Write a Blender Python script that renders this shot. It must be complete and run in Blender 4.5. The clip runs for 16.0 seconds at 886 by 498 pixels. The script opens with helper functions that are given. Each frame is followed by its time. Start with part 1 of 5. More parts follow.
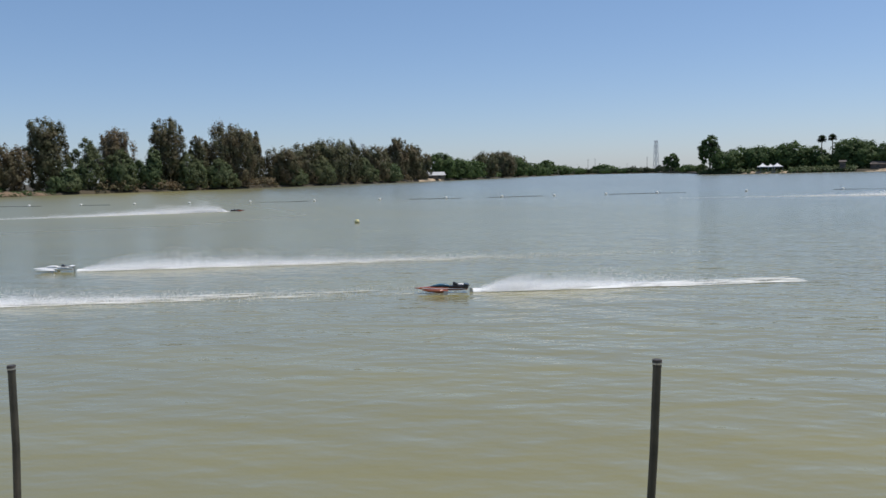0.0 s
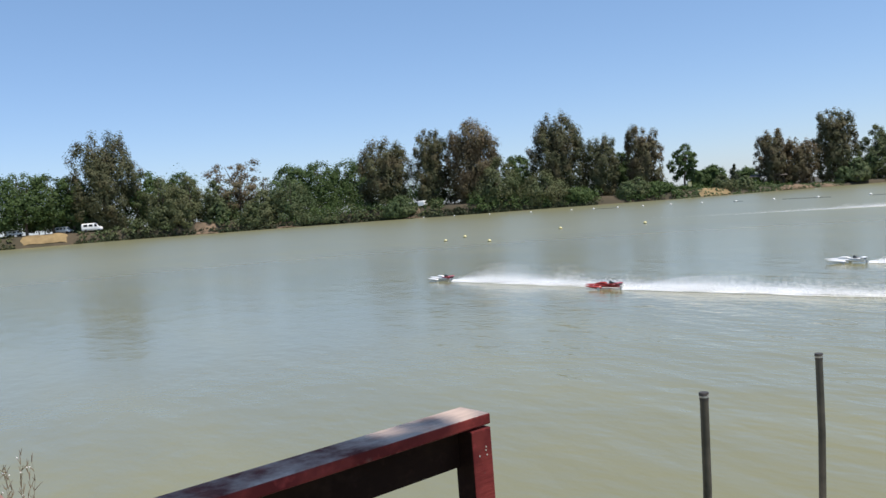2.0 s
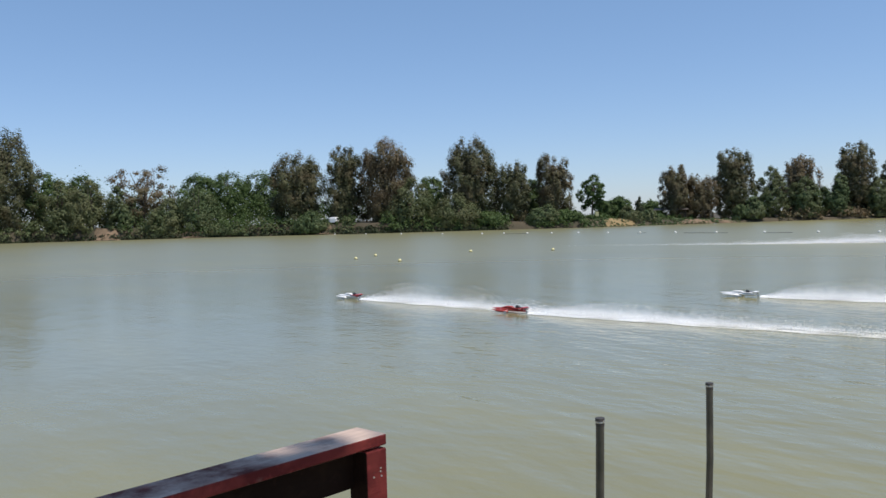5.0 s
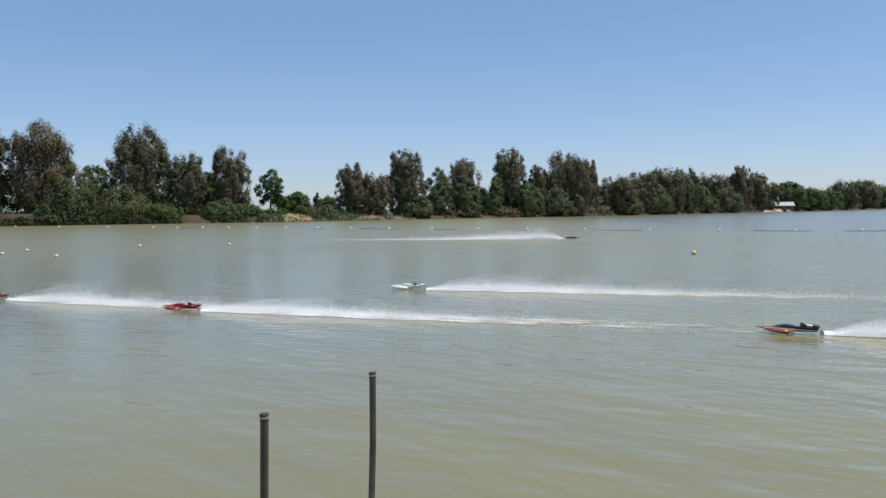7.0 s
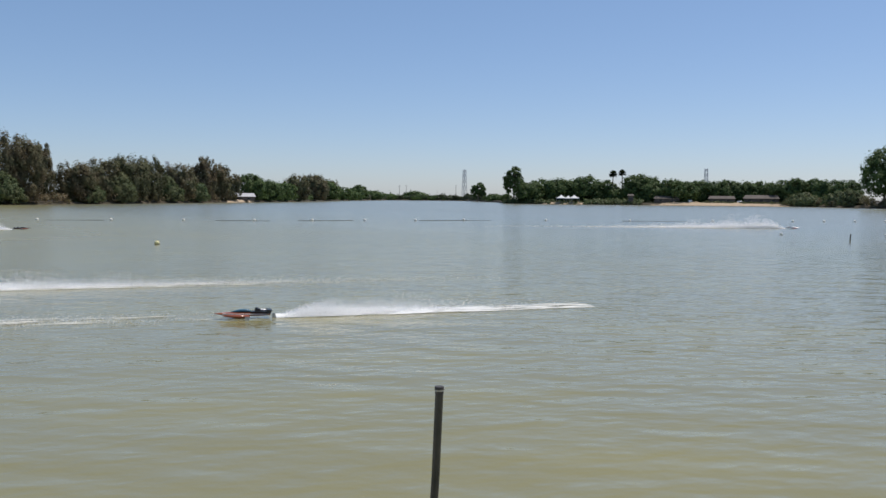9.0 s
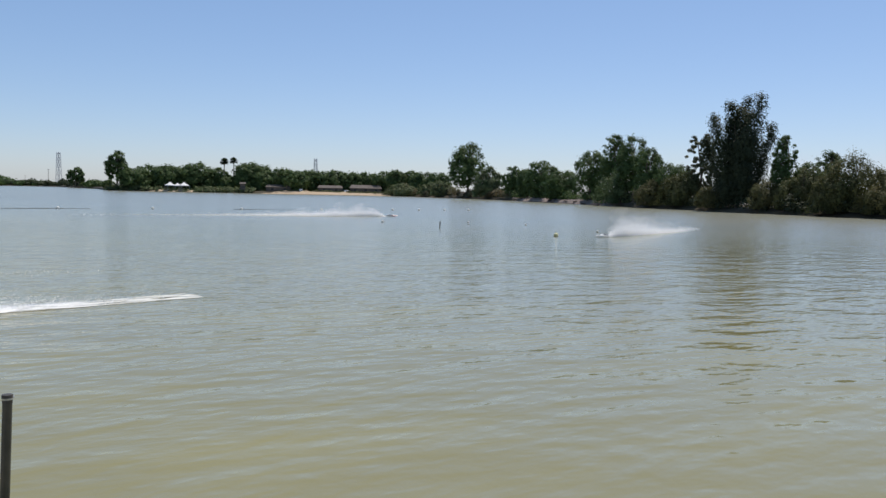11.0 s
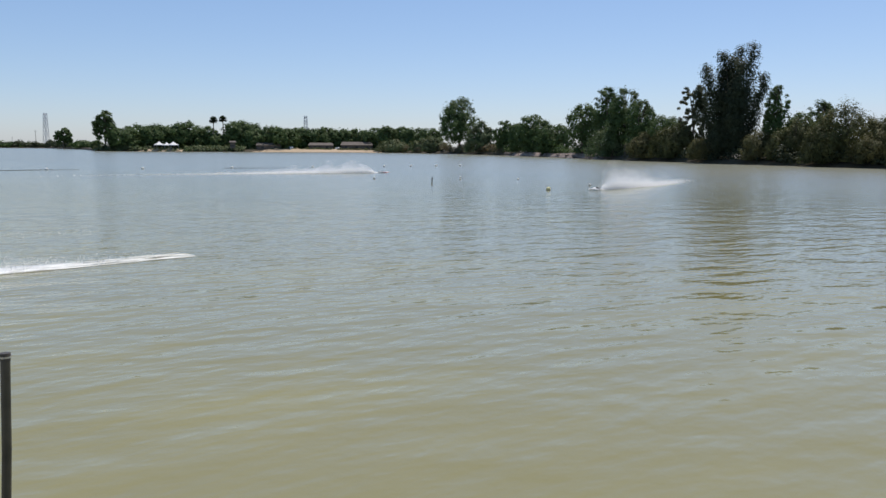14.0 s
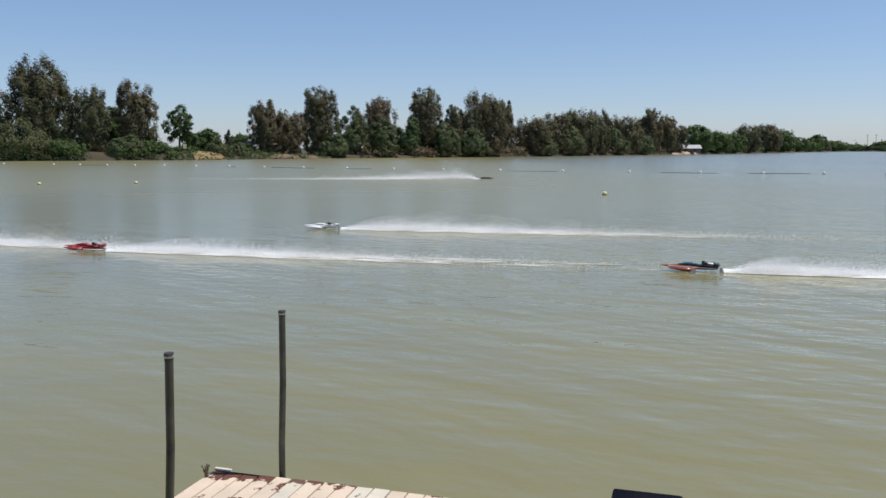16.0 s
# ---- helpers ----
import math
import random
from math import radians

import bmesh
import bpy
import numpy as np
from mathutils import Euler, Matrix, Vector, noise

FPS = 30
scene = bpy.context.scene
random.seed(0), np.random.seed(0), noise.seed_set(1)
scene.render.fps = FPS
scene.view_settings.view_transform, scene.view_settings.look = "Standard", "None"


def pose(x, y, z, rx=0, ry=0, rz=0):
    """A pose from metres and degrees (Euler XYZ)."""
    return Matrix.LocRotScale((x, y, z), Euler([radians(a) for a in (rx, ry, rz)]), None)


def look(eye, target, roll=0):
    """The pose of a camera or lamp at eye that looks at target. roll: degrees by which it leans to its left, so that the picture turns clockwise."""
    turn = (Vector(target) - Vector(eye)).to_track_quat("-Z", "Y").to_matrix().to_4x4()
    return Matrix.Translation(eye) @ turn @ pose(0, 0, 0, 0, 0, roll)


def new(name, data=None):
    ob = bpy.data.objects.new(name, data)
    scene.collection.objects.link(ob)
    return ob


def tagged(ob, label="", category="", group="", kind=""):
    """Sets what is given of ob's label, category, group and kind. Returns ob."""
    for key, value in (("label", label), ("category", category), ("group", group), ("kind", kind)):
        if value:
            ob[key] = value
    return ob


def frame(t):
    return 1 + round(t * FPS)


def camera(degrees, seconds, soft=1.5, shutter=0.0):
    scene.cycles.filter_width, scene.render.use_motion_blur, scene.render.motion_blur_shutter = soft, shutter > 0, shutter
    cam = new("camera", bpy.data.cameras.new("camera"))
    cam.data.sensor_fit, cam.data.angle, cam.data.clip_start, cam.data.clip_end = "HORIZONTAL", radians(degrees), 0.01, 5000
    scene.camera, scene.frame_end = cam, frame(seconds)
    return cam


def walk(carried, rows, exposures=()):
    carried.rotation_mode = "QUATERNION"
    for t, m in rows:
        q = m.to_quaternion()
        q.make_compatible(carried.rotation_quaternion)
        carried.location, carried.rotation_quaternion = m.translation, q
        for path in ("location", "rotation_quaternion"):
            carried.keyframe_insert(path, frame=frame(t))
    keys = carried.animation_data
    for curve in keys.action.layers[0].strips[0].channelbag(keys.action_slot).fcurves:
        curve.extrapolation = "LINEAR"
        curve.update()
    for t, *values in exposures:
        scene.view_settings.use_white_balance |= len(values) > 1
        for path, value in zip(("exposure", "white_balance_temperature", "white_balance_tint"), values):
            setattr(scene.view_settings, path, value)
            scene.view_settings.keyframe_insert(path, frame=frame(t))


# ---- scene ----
# camera: (seconds, x, y, z, heading, tilt, lean)
cam = camera(56.1, 16.0)
PATH = [
    (0, 0.023, 0.296, 2.981, 22.64, -5.07, -1.35),
    (0.5, -0.047, 0.294, 2.988, 6.25, -4.93, -1.98),
    (1, -0.090, 0.283, 2.991, -6.48, -4.37, -2.97),
    (1.5, -0.116, 0.257, 2.993, -18.30, -3.65, -3.66),
    (2, -0.113, 0.239, 3.005, -28.11, -3.02, -4.38),
    (2.5, -0.112, 0.238, 3.012, -33.03, -2.89, -4.40),
    (3, -0.113, 0.233, 3.017, -35.13, -2.86, -4.46),
    (3.2, -0.113, 0.228, 3.020, -35.64, -2.81, -4.67),
    (5.3, -0.086, 0.247, 3.006, -18.81, -1.83, -1.44),
    (5.5, -0.072, 0.251, 3.007, -16.90, -1.78, -1.49),
    (6, -0.058, 0.256, 3.001, -11.85, -1.91, -1.26),
    (6.5, -0.041, 0.262, 3.001, -6.25, -2.34, -0.94),
    (7, -0.014, 0.265, 3.004, 0.00, -2.75, -0.57),
    (7.5, 0.023, 0.260, 3.002, 8.05, -3.02, -0.46),
    (8, 0.074, 0.251, 3.008, 17.00, -3.38, -0.41),
    (8.5, 0.116, 0.238, 3.011, 26.10, -3.61, 0.05),
    (9, 0.161, 0.212, 3.010, 35.63, -3.51, 0.40),
    (9.5, 0.203, 0.180, 3.011, 44.00, -3.56, 0.61),
    (10, 0.235, 0.152, 3.014, 50.85, -3.51, 0.82),
    (10.2, 0.242, 0.143, 3.015, 53.18, -3.49, 0.98),
    (12.3, 0.261, 0.081, 3.001, 70.93, -5.62, 0.33),
    (12.5, 0.260, 0.080, 3.000, 71.27, -5.76, 0.21),
    (13, 0.258, 0.084, 2.998, 70.53, -6.10, 0.24),
    (13.5, 0.254, 0.096, 2.994, 67.27, -6.55, 0.27),
    (14, 0.248, 0.114, 2.989, 62.42, -6.98, 0.30),
    (14.5, 0.232, 0.143, 2.982, 53.69, -7.14, 0.22),
    (15, 0.182, 0.193, 2.972, 39.34, -7.26, -0.09),
    (15.5, 0.108, 0.243, 2.980, 23.23, -7.25, 0.46),
    (16, 0.033, 0.266, 2.986, 5.77, -6.90, 0.02),
]


def held(x, y, z, heading, tilt, lean):
    h, p = radians(heading), radians(tilt)
    way = Vector((math.sin(h) * math.cos(p), math.cos(h) * math.cos(p), math.sin(p)))
    eye = Vector((x, y, z))
    return look(eye, eye + way * 10, lean)


EXPOSURES = [(0, -0.1, 6410, 13.0), (0.5, 0.0, 6410, 13.0), (1.5, 0.32, 6410, 13.0), (3.2, 0.26, 6410, 13.0), (5.5, 0.14, 6410, 13.0), (7, 0.08, 6410, 13.0), (8, -0.03, 6410, 13.0), (9, -0.05, 6540, 13.5), (11, 0.05, 6540, 13.5), (14, 0.07, 6540, 13.5), (16, 0.0, 6540, 13.5)]
walk(cam, [(t, held(*row)) for t, *row in PATH], EXPOSURES)

# ---- world, sun, exposure ----
SUN_AZ, SUN_EL = radians(95), radians(66)
world = bpy.data.worlds.new("sky")
scene.world = world
world.use_nodes = True
wn = world.node_tree.nodes
sky = wn.new("ShaderNodeTexSky")
sky.sky_type = "NISHITA"
sky.sun_disc = False
sky.sun_elevation, sky.sun_rotation = SUN_EL, SUN_AZ
sky.altitude, sky.air_density, sky.dust_density, sky.ozone_density = 1200, 1.0, 1.1, 5.0
# clear sky dimmed and whitened evenly by summer haze
haze = wn.new("ShaderNodeVectorMath")
haze.operation = "MULTIPLY_ADD"
haze.inputs[1].default_value = (0.85, 0.785, 0.82)
haze.inputs[2].default_value = (0.49, 1.03, 1.40)
world.node_tree.links.new(sky.outputs[0], haze.inputs[0])
low_haze = wn.new("ShaderNodeVectorMath")
low_haze.operation = "MINIMUM"
low_haze.inputs[1].default_value = (5.45, 6.2, 9.3)
world.node_tree.links.new(haze.outputs[0], low_haze.inputs[0])
world.node_tree.links.new(low_haze.outputs[0], wn["Background"].inputs[0])
wn["Background"].inputs[1].default_value = 0.110
sun_data = bpy.data.lights.new("sun", "SUN")
sun_data.energy, sun_data.angle, sun_data.color = 3.9, radians(0.53), (1.0, 0.94, 0.85)
sun = new("sun", sun_data)
sun.matrix_world = look((60 * math.sin(SUN_AZ), 60 * math.cos(SUN_AZ), 90), (60 * math.sin(SUN_AZ) - math.sin(SUN_AZ) * math.cos(SUN_EL), 60 * math.cos(SUN_AZ) - math.cos(SUN_AZ) * math.cos(SUN_EL), 90 - math.sin(SUN_EL)))
scene.view_settings.exposure = 0.0


# ---- materials ----
def material(name, color, rough=0.6, metal=0.0):
    m = bpy.data.materials.new(name)
    m.use_nodes = True
    b = m.node_tree.nodes["Principled BSDF"]
    b.inputs["Base Color"].default_value = (*color, 1)
    b.inputs["Roughness"].default_value = rough
    b.inputs["Metallic"].default_value = metal
    return m


def node(m, kind, **values):
    n = m.node_tree.nodes.new(kind)
    for key, value in values.items():
        n.inputs[key].default_value = value
    return n


def link(m, a, b):
    m.node_tree.links.new(a, b)


def mix(m, factor, a, b):
    n = m.node_tree.nodes.new("ShaderNodeMix")
    n.data_type = "RGBA"
    for socket, value in ((n.inputs[0], factor), (n.inputs[6], a), (n.inputs[7], b)):
        if isinstance(value, tuple):
            socket.default_value = (*value, 1)
        elif isinstance(value, (int, float)):
            socket.default_value = value
        else:
            link(m, value, socket)
    return n.outputs[2]


def ramp(m, source, low, high):
    n = m.node_tree.nodes.new("ShaderNodeMapRange")
    n.inputs[1].default_value, n.inputs[2].default_value = low, high
    link(m, source, n.inputs[0])
    return n.outputs[0]


def coords(m, scale=(1, 1, 1), turn=0.0, space="Object"):
    """Coordinates stretched by scale along axes turned by an angle."""
    t = m.node_tree.nodes.new("ShaderNodeTexCoord")
    p = m.node_tree.nodes.new("ShaderNodeMapping")
    p.vector_type = "TEXTURE"
    p.inputs["Scale"].default_value = scale
    p.inputs["Rotation"].default_value = (0, 0, turn)
    link(m, t.outputs[space], p.inputs[0])
    return p.outputs[0]


def noise_of(m, vector, scale, detail=4.0, rough=0.55):
    n = node(m, "ShaderNodeTexNoise", Scale=scale, Detail=detail, Roughness=rough)
    link(m, vector, n.inputs["Vector"])
    return n.outputs[0]


def bump(m, height, strength, distance, before=None):
    n = node(m, "ShaderNodeBump", Strength=strength, Distance=distance)
    link(m, height, n.inputs["Height"])
    if before:
        link(m, before, n.inputs["Normal"])
    return n.outputs[0]


def shade(m, **sockets):
    b = m.node_tree.nodes["Principled BSDF"]
    for key, value in sockets.items():
        link(m, value, b.inputs[key.replace("_", " ")])


def mottled(name, dark, light, scale, rough=0.8, relief=0.02, fine=6.0, metal=0.0):
    """Two colours at two scales, with relief."""
    m = material(name, light, rough, metal)
    v = coords(m)
    big, small = noise_of(m, v, scale), noise_of(m, v, scale * fine, 6)
    c = mix(m, ramp(m, big, 0.35, 0.65), dark, light)
    c = mix(m, ramp(m, small, 0.3, 0.8), c, tuple(0.55 * a + 0.45 * b for a, b in zip(dark, light)))
    shade(m, Base_Color=c, Normal=bump(m, small, 0.5, relief))
    return m


def leafy(name, dark, light, dry=None):
    """Leaves: colours that change from clump to clump, from tree to tree and a little from leaf to leaf, with some light through them."""
    m = material(name, light, 0.65)
    g = m.node_tree.nodes.new("ShaderNodeNewGeometry")
    own = m.node_tree.nodes.new("ShaderNodeObjectInfo")
    v = coords(m)
    clump = mix(m, ramp(m, noise_of(m, v, 0.55, 2), 0.36, 0.64), dark, light)
    c = mix(m, 0.18, clump, mix(m, g.outputs["Random Per Island"], dark, light))
    if dry:
        spots = m.node_tree.nodes.new("ShaderNodeMath")
        spots.operation = "MULTIPLY_ADD"
        spots.inputs[1].default_value = 0.30
        link(m, own.outputs["Random"], spots.inputs[0])
        link(m, noise_of(m, v, 0.22, 3), spots.inputs[2])
        c = mix(m, ramp(m, spots.outputs[0], 0.50, 0.86), c, dry)
    shade(m, Base_Color=c)
    b = m.node_tree.nodes["Principled BSDF"]
    b.inputs["Specular IOR Level"].default_value = 0.25
    through_leaf = m.node_tree.nodes.new("ShaderNodeBsdfTranslucent")
    link(m, c, through_leaf.inputs[0])
    both = m.node_tree.nodes.new("ShaderNodeMixShader")
    both.inputs[0].default_value = 0.35
    link(m, b.outputs[0], both.inputs[1])
    link(m, through_leaf.outputs[0], both.inputs[2])
    link(m, both.outputs[0], m.node_tree.nodes["Material Output"].inputs[0])
    return m


def paint_worn(name, paint, wood, amount=0.5, along=(0.5, 0.07, 0.07), scale=9.0, soft=0.08, end=None, stretch=1.0):
    """Old paint, worn off in patches down to grey wood."""
    m = material(name, paint, 0.78)
    m.node_tree.nodes["Principled BSDF"].inputs["Specular IOR Level"].default_value = 0.12
    v = coords(m)
    patch, grain = noise_of(m, coords(m, (stretch, 1.0, 1.0)), scale, 8, 0.62), noise_of(m, coords(m, along), 6.0, 5)
    if end:  # more bare wood past these places; the board's sunlit end put into colour
        axis = m.node_tree.nodes.new("ShaderNodeSeparateXYZ")
        link(m, v, axis.inputs[0])
        paled = m.node_tree.nodes.new("ShaderNodeMath")
        paled.operation = "MULTIPLY_ADD"
        paled.inputs[1].default_value = 0.20
        link(m, ramp(m, axis.outputs[0], *end), paled.inputs[0])
        link(m, patch, paled.inputs[2])
        patch = paled.outputs[0]
    wear = ramp(m, patch, amount - soft, amount + soft)
    base = mix(m, ramp(m, noise_of(m, v, 2.3, 3), 0.35, 0.7), paint, tuple(c * 0.62 for c in paint))
    base = mix(m, ramp(m, noise_of(m, v, 11.0, 5), 0.50, 0.68), base, tuple(min(1.0, a * (1.3 + 0.15 * (k == 1))) for k, a in enumerate(paint)))
    base = mix(m, ramp(m, noise_of(m, v, 26.0, 4), 0.58, 0.72), base, tuple(min(1.0, c * 1.6) for c in paint))
    bare = mix(m, grain, tuple(c * 0.55 for c in wood), wood)
    chips = ramp(m, noise_of(m, v, 48.0, 3), 0.70, 0.76)
    c = mix(m, chips, mix(m, wear, base, bare), tuple(c * 0.30 for c in wood))
    shade(m, Base_Color=c, Normal=bump(m, grain, 0.5, 0.004, bump(m, patch, 0.4, 0.003)))
    return m


def dock_paint(name, paint, bare):
    """Sun-faded paint on dock planks, peeled most at the lake end and by plank in differing amount."""
    m = material(name, paint, 0.8)
    m.node_tree.nodes["Principled BSDF"].inputs["Specular IOR Level"].default_value = 0.1
    own = m.node_tree.nodes.new("ShaderNodeObjectInfo")
    v = m.node_tree.nodes.new("ShaderNodeVectorMath")
    v.operation = "ADD"
    link(m, coords(m), v.inputs[0])
    shift = m.node_tree.nodes.new("ShaderNodeVectorMath")
    shift.operation = "SCALE"
    shift.inputs[0].default_value = (31.0, 17.0, 5.0)
    link(m, own.outputs["Random"], shift.inputs["Scale"])
    link(m, shift.outputs[0], v.inputs[1])
    axis = m.node_tree.nodes.new("ShaderNodeSeparateXYZ")
    link(m, coords(m), axis.inputs[0])
    edge = ramp(m, axis.outputs[1], -0.22, 0.0)
    peel = m.node_tree.nodes.new("ShaderNodeMath")
    peel.operation = "MULTIPLY"
    link(m, edge, peel.inputs[0])
    link(m, own.outputs["Random"], peel.inputs[1])
    total = m.node_tree.nodes.new("ShaderNodeMath")
    total.operation = "MULTIPLY_ADD"
    total.inputs[1].default_value = 0.34
    link(m, peel.outputs[0], total.inputs[0])
    link(m, noise_of(m, v.outputs[0], 7.0, 6, 0.6), total.inputs[2])
    tone = mix(m, own.outputs["Random"], paint, tuple(0.92 * a + 0.08 * b for a, b in zip(paint, (0.8, 0.45, 0.25))))
    tone = mix(m, ramp(m, noise_of(m, v.outputs[0], 2.5, 4), 0.35, 0.75), tone, tuple(c * 0.80 for c in paint))
    tone = mix(m, ramp(m, noise_of(m, v.outputs[0], 30.0, 3), 0.66, 0.74), tone, tuple(c * 0.45 for c in paint))
    grain = noise_of(m, coords(m, (0.05, 0.6, 0.05)), 8.0, 4)
    wood = mix(m, grain, tuple(c * 0.5 for c in bare), bare)
    c = mix(m, ramp(m, total.outputs[0], 0.60, 0.64), tone, wood)
    shade(m, Base_Color=c, Normal=bump(m, total.outputs[0], 0.4, 0.004, bump(m, grain, 0.4, 0.002)))
    return m


M = {}
# muddy lake: silt colour below a mirror with long low ripples, calmer in the lee of the western bank, choppier out in the open
w = material("lake_water", (0.25, 0.22, 0.12), 0.15)
w.node_tree.nodes["Principled BSDF"].inputs["IOR"].default_value = 1.58
flat = coords(w)
silt = noise_of(w, flat, 0.035, 3)
silt2 = noise_of(w, coords(w, (3.0, 1.0, 1.0), radians(-32)), 0.30, 3)
lee = w.node_tree.nodes.new("ShaderNodeSeparateXYZ")
link(w, flat, lee.inputs[0])
# base colour grows yellower from west to east
yellower = ramp(w, lee.outputs[0], -12.0, 8.0)
c = mix(w, ramp(w, silt, 0.35, 0.65), mix(w, yellower, (0.196, 0.190, 0.100), (0.224, 0.206, 0.092)), mix(w, yellower, (0.214, 0.204, 0.104), (0.244, 0.221, 0.096)))
c = mix(w, ramp(w, silt2, 0.45, 0.75), c, mix(w, yellower, (0.232, 0.214, 0.094), (0.264, 0.234, 0.082)))
# greyer towards the east: reflected sky is put into the base colour
c = mix(w, ramp(w, lee.outputs[0], 20.0, 85.0), c, mix(w, ramp(w, silt2, 0.4, 0.75), (0.196, 0.206, 0.150), (0.226, 0.226, 0.150)))
swell = noise_of(w, coords(w, (2.1, 1.0, 1.0), radians(-40)), 0.95, 2.5, 0.5)
chop = noise_of(w, coords(w, (1.9, 1.0, 1.0), radians(-18)), 3.0, 2.0, 0.5)
fine = noise_of(w, coords(w, (1.8, 1.0, 1.0), radians(-45)), 9.0, 2, 0.5)
windy = w.node_tree.nodes.new("ShaderNodeMapRange")
for socket, value in zip(windy.inputs[1:5], (-14.0, 14.0, 0.28, 1.0)):
    socket.default_value = value
link(w, lee.outputs[0], windy.inputs[0])
out = w.node_tree.nodes.new("ShaderNodeVectorMath")
out.operation = "LENGTH"
link(w, flat, out.inputs[0])
open_water = w.node_tree.nodes.new("ShaderNodeMapRange")
for socket, value in zip(open_water.inputs[1:5], (12.0, 70.0, 0.12, 0.31)):
    socket.default_value = value
link(w, out.outputs["Value"], open_water.inputs[0])
n1 = bump(w, swell, 1.0, 0.105)
n2 = bump(w, chop, 0.75, 0.034, n1)
n3 = bump(w, fine, 1.0, 0.0025, n2)
link(w, windy.outputs[0], n1.node.inputs["Strength"])
choppy = w.node_tree.nodes.new("ShaderNodeMapRange")
for socket, value in zip(choppy.inputs[1:5], (12.0, 90.0, 0.85, 1.6)):
    socket.default_value = value
link(w, out.outputs["Value"], choppy.inputs[0])
chop_here = w.node_tree.nodes.new("ShaderNodeMath")
chop_here.operation = "MULTIPLY"
link(w, choppy.outputs[0], chop_here.inputs[0])
link(w, windy.outputs[0], chop_here.inputs[1])
link(w, chop_here.outputs[0], n2.node.inputs["Strength"])
eastward = w.node_tree.nodes.new("ShaderNodeMapRange")
for socket, value in zip(eastward.inputs[1:5], (5.0, 45.0, 1.0, 0.58)):
    socket.default_value = value
link(w, lee.outputs[0], eastward.inputs[0])
far_east = w.node_tree.nodes.new("ShaderNodeMapRange")
for socket, value in zip(far_east.inputs[1:5], (45.0, 110.0, 1.0, 1.3)):
    socket.default_value = value
link(w, lee.outputs[0], far_east.inputs[0])
reach = w.node_tree.nodes.new("ShaderNodeMath")
reach.operation = "MULTIPLY"
link(w, eastward.outputs[0], reach.inputs[0])
link(w, far_east.outputs[0], reach.inputs[1])
gloss = w.node_tree.nodes.new("ShaderNodeMath")
gloss.operation = "MULTIPLY"
link(w, open_water.outputs[0], gloss.inputs[0])
link(w, reach.outputs[0], gloss.inputs[1])
mirror = w.node_tree.nodes.new("ShaderNodeMapRange")
for socket, value in zip(mirror.inputs[1:5], (35.0, 100.0, 1.58, 2.5)):
    socket.default_value = value
link(w, lee.outputs[0], mirror.inputs[0])
cloudy = w.node_tree.nodes.new("ShaderNodeMapRange")
for socket, value in zip(cloudy.inputs[1:5], (6.0, 32.0, -0.18, 0.0)):
    socket.default_value = value
link(w, out.outputs["Value"], cloudy.inputs[0])
index = w.node_tree.nodes.new("ShaderNodeMath")
index.operation = "ADD"
link(w, mirror.outputs[0], index.inputs[0])
link(w, cloudy.outputs[0], index.inputs[1])
shade(w, Base_Color=c, Normal=n3, Roughness=gloss.outputs[0], IOR=index.outputs[0])
M["water"] = w

M["earth"] = mottled("dry_earth", (0.034, 0.034, 0.018), (0.100, 0.074, 0.044), 0.16, 0.95, 0.05)
M["sand"] = mottled("beach_sand", (0.36, 0.27, 0.17), (0.46, 0.36, 0.25), 0.3, 0.95, 0.03)
M["soil"] = mottled("bank_soil", (0.040, 0.034, 0.020), (0.27, 0.185, 0.115), 0.30, 0.95, 0.05, 4.0)
M["straw"] = mottled("dry_grass_bank", (0.17, 0.12, 0.055), (0.34, 0.245, 0.115), 0.30, 0.95, 0.08, 5.0)
M["dry_bank"] = mottled("dry_landing_bank", (0.32, 0.24, 0.14), (0.58, 0.47, 0.31), 1.2, 0.95, 0.02, 9.0)
M["gum_leaf"] = leafy("gum_leaves", (0.078, 0.092, 0.044), (0.152, 0.154, 0.076), (0.186, 0.140, 0.080))
M["round_leaf"] = leafy("broad_leaves", (0.060, 0.102, 0.030), (0.102, 0.152, 0.047))
M["willow_leaf"] = leafy("willow_leaves", (0.066, 0.106, 0.042), (0.150, 0.202, 0.088), (0.158, 0.166, 0.078))
M["olive_leaf"] = leafy("olive_willow_leaves", (0.052, 0.064, 0.022), (0.122, 0.130, 0.046), (0.142, 0.130, 0.050))
M["bush_leaf"] = leafy("bush_leaves", (0.085, 0.150, 0.030), (0.170, 0.250, 0.060))
# leaves of the dark trees; also puts shade into low growth
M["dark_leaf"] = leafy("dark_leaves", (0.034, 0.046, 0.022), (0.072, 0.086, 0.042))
M["palm_leaf"] = leafy("palm_leaves", (0.020, 0.035, 0.014), (0.050, 0.070, 0.028))
M["bark"] = mottled("bark", (0.10, 0.075, 0.055), (0.24, 0.19, 0.14), 1.5, 0.9, 0.03)
M["rail_red"] = paint_worn("worn_red_paint", (0.175, 0.030, 0.027), (0.34, 0.22, 0.18), 0.70)
M["rail_top"] = paint_worn("sun_bleached_red_paint", (0.345, 0.084, 0.066), (0.30, 0.215, 0.165), 0.50, scale=8.0, soft=0.12, stretch=3.2)
# worn paint, with a sunlit free end and shaded remainder in its colour
M["rail_worn_lit_end"] = paint_worn("worn_red_paint_lit_end", (0.150, 0.045, 0.036), (0.64, 0.49, 0.40), 0.54, scale=7.0, soft=0.12, end=(0.62, 0.84))
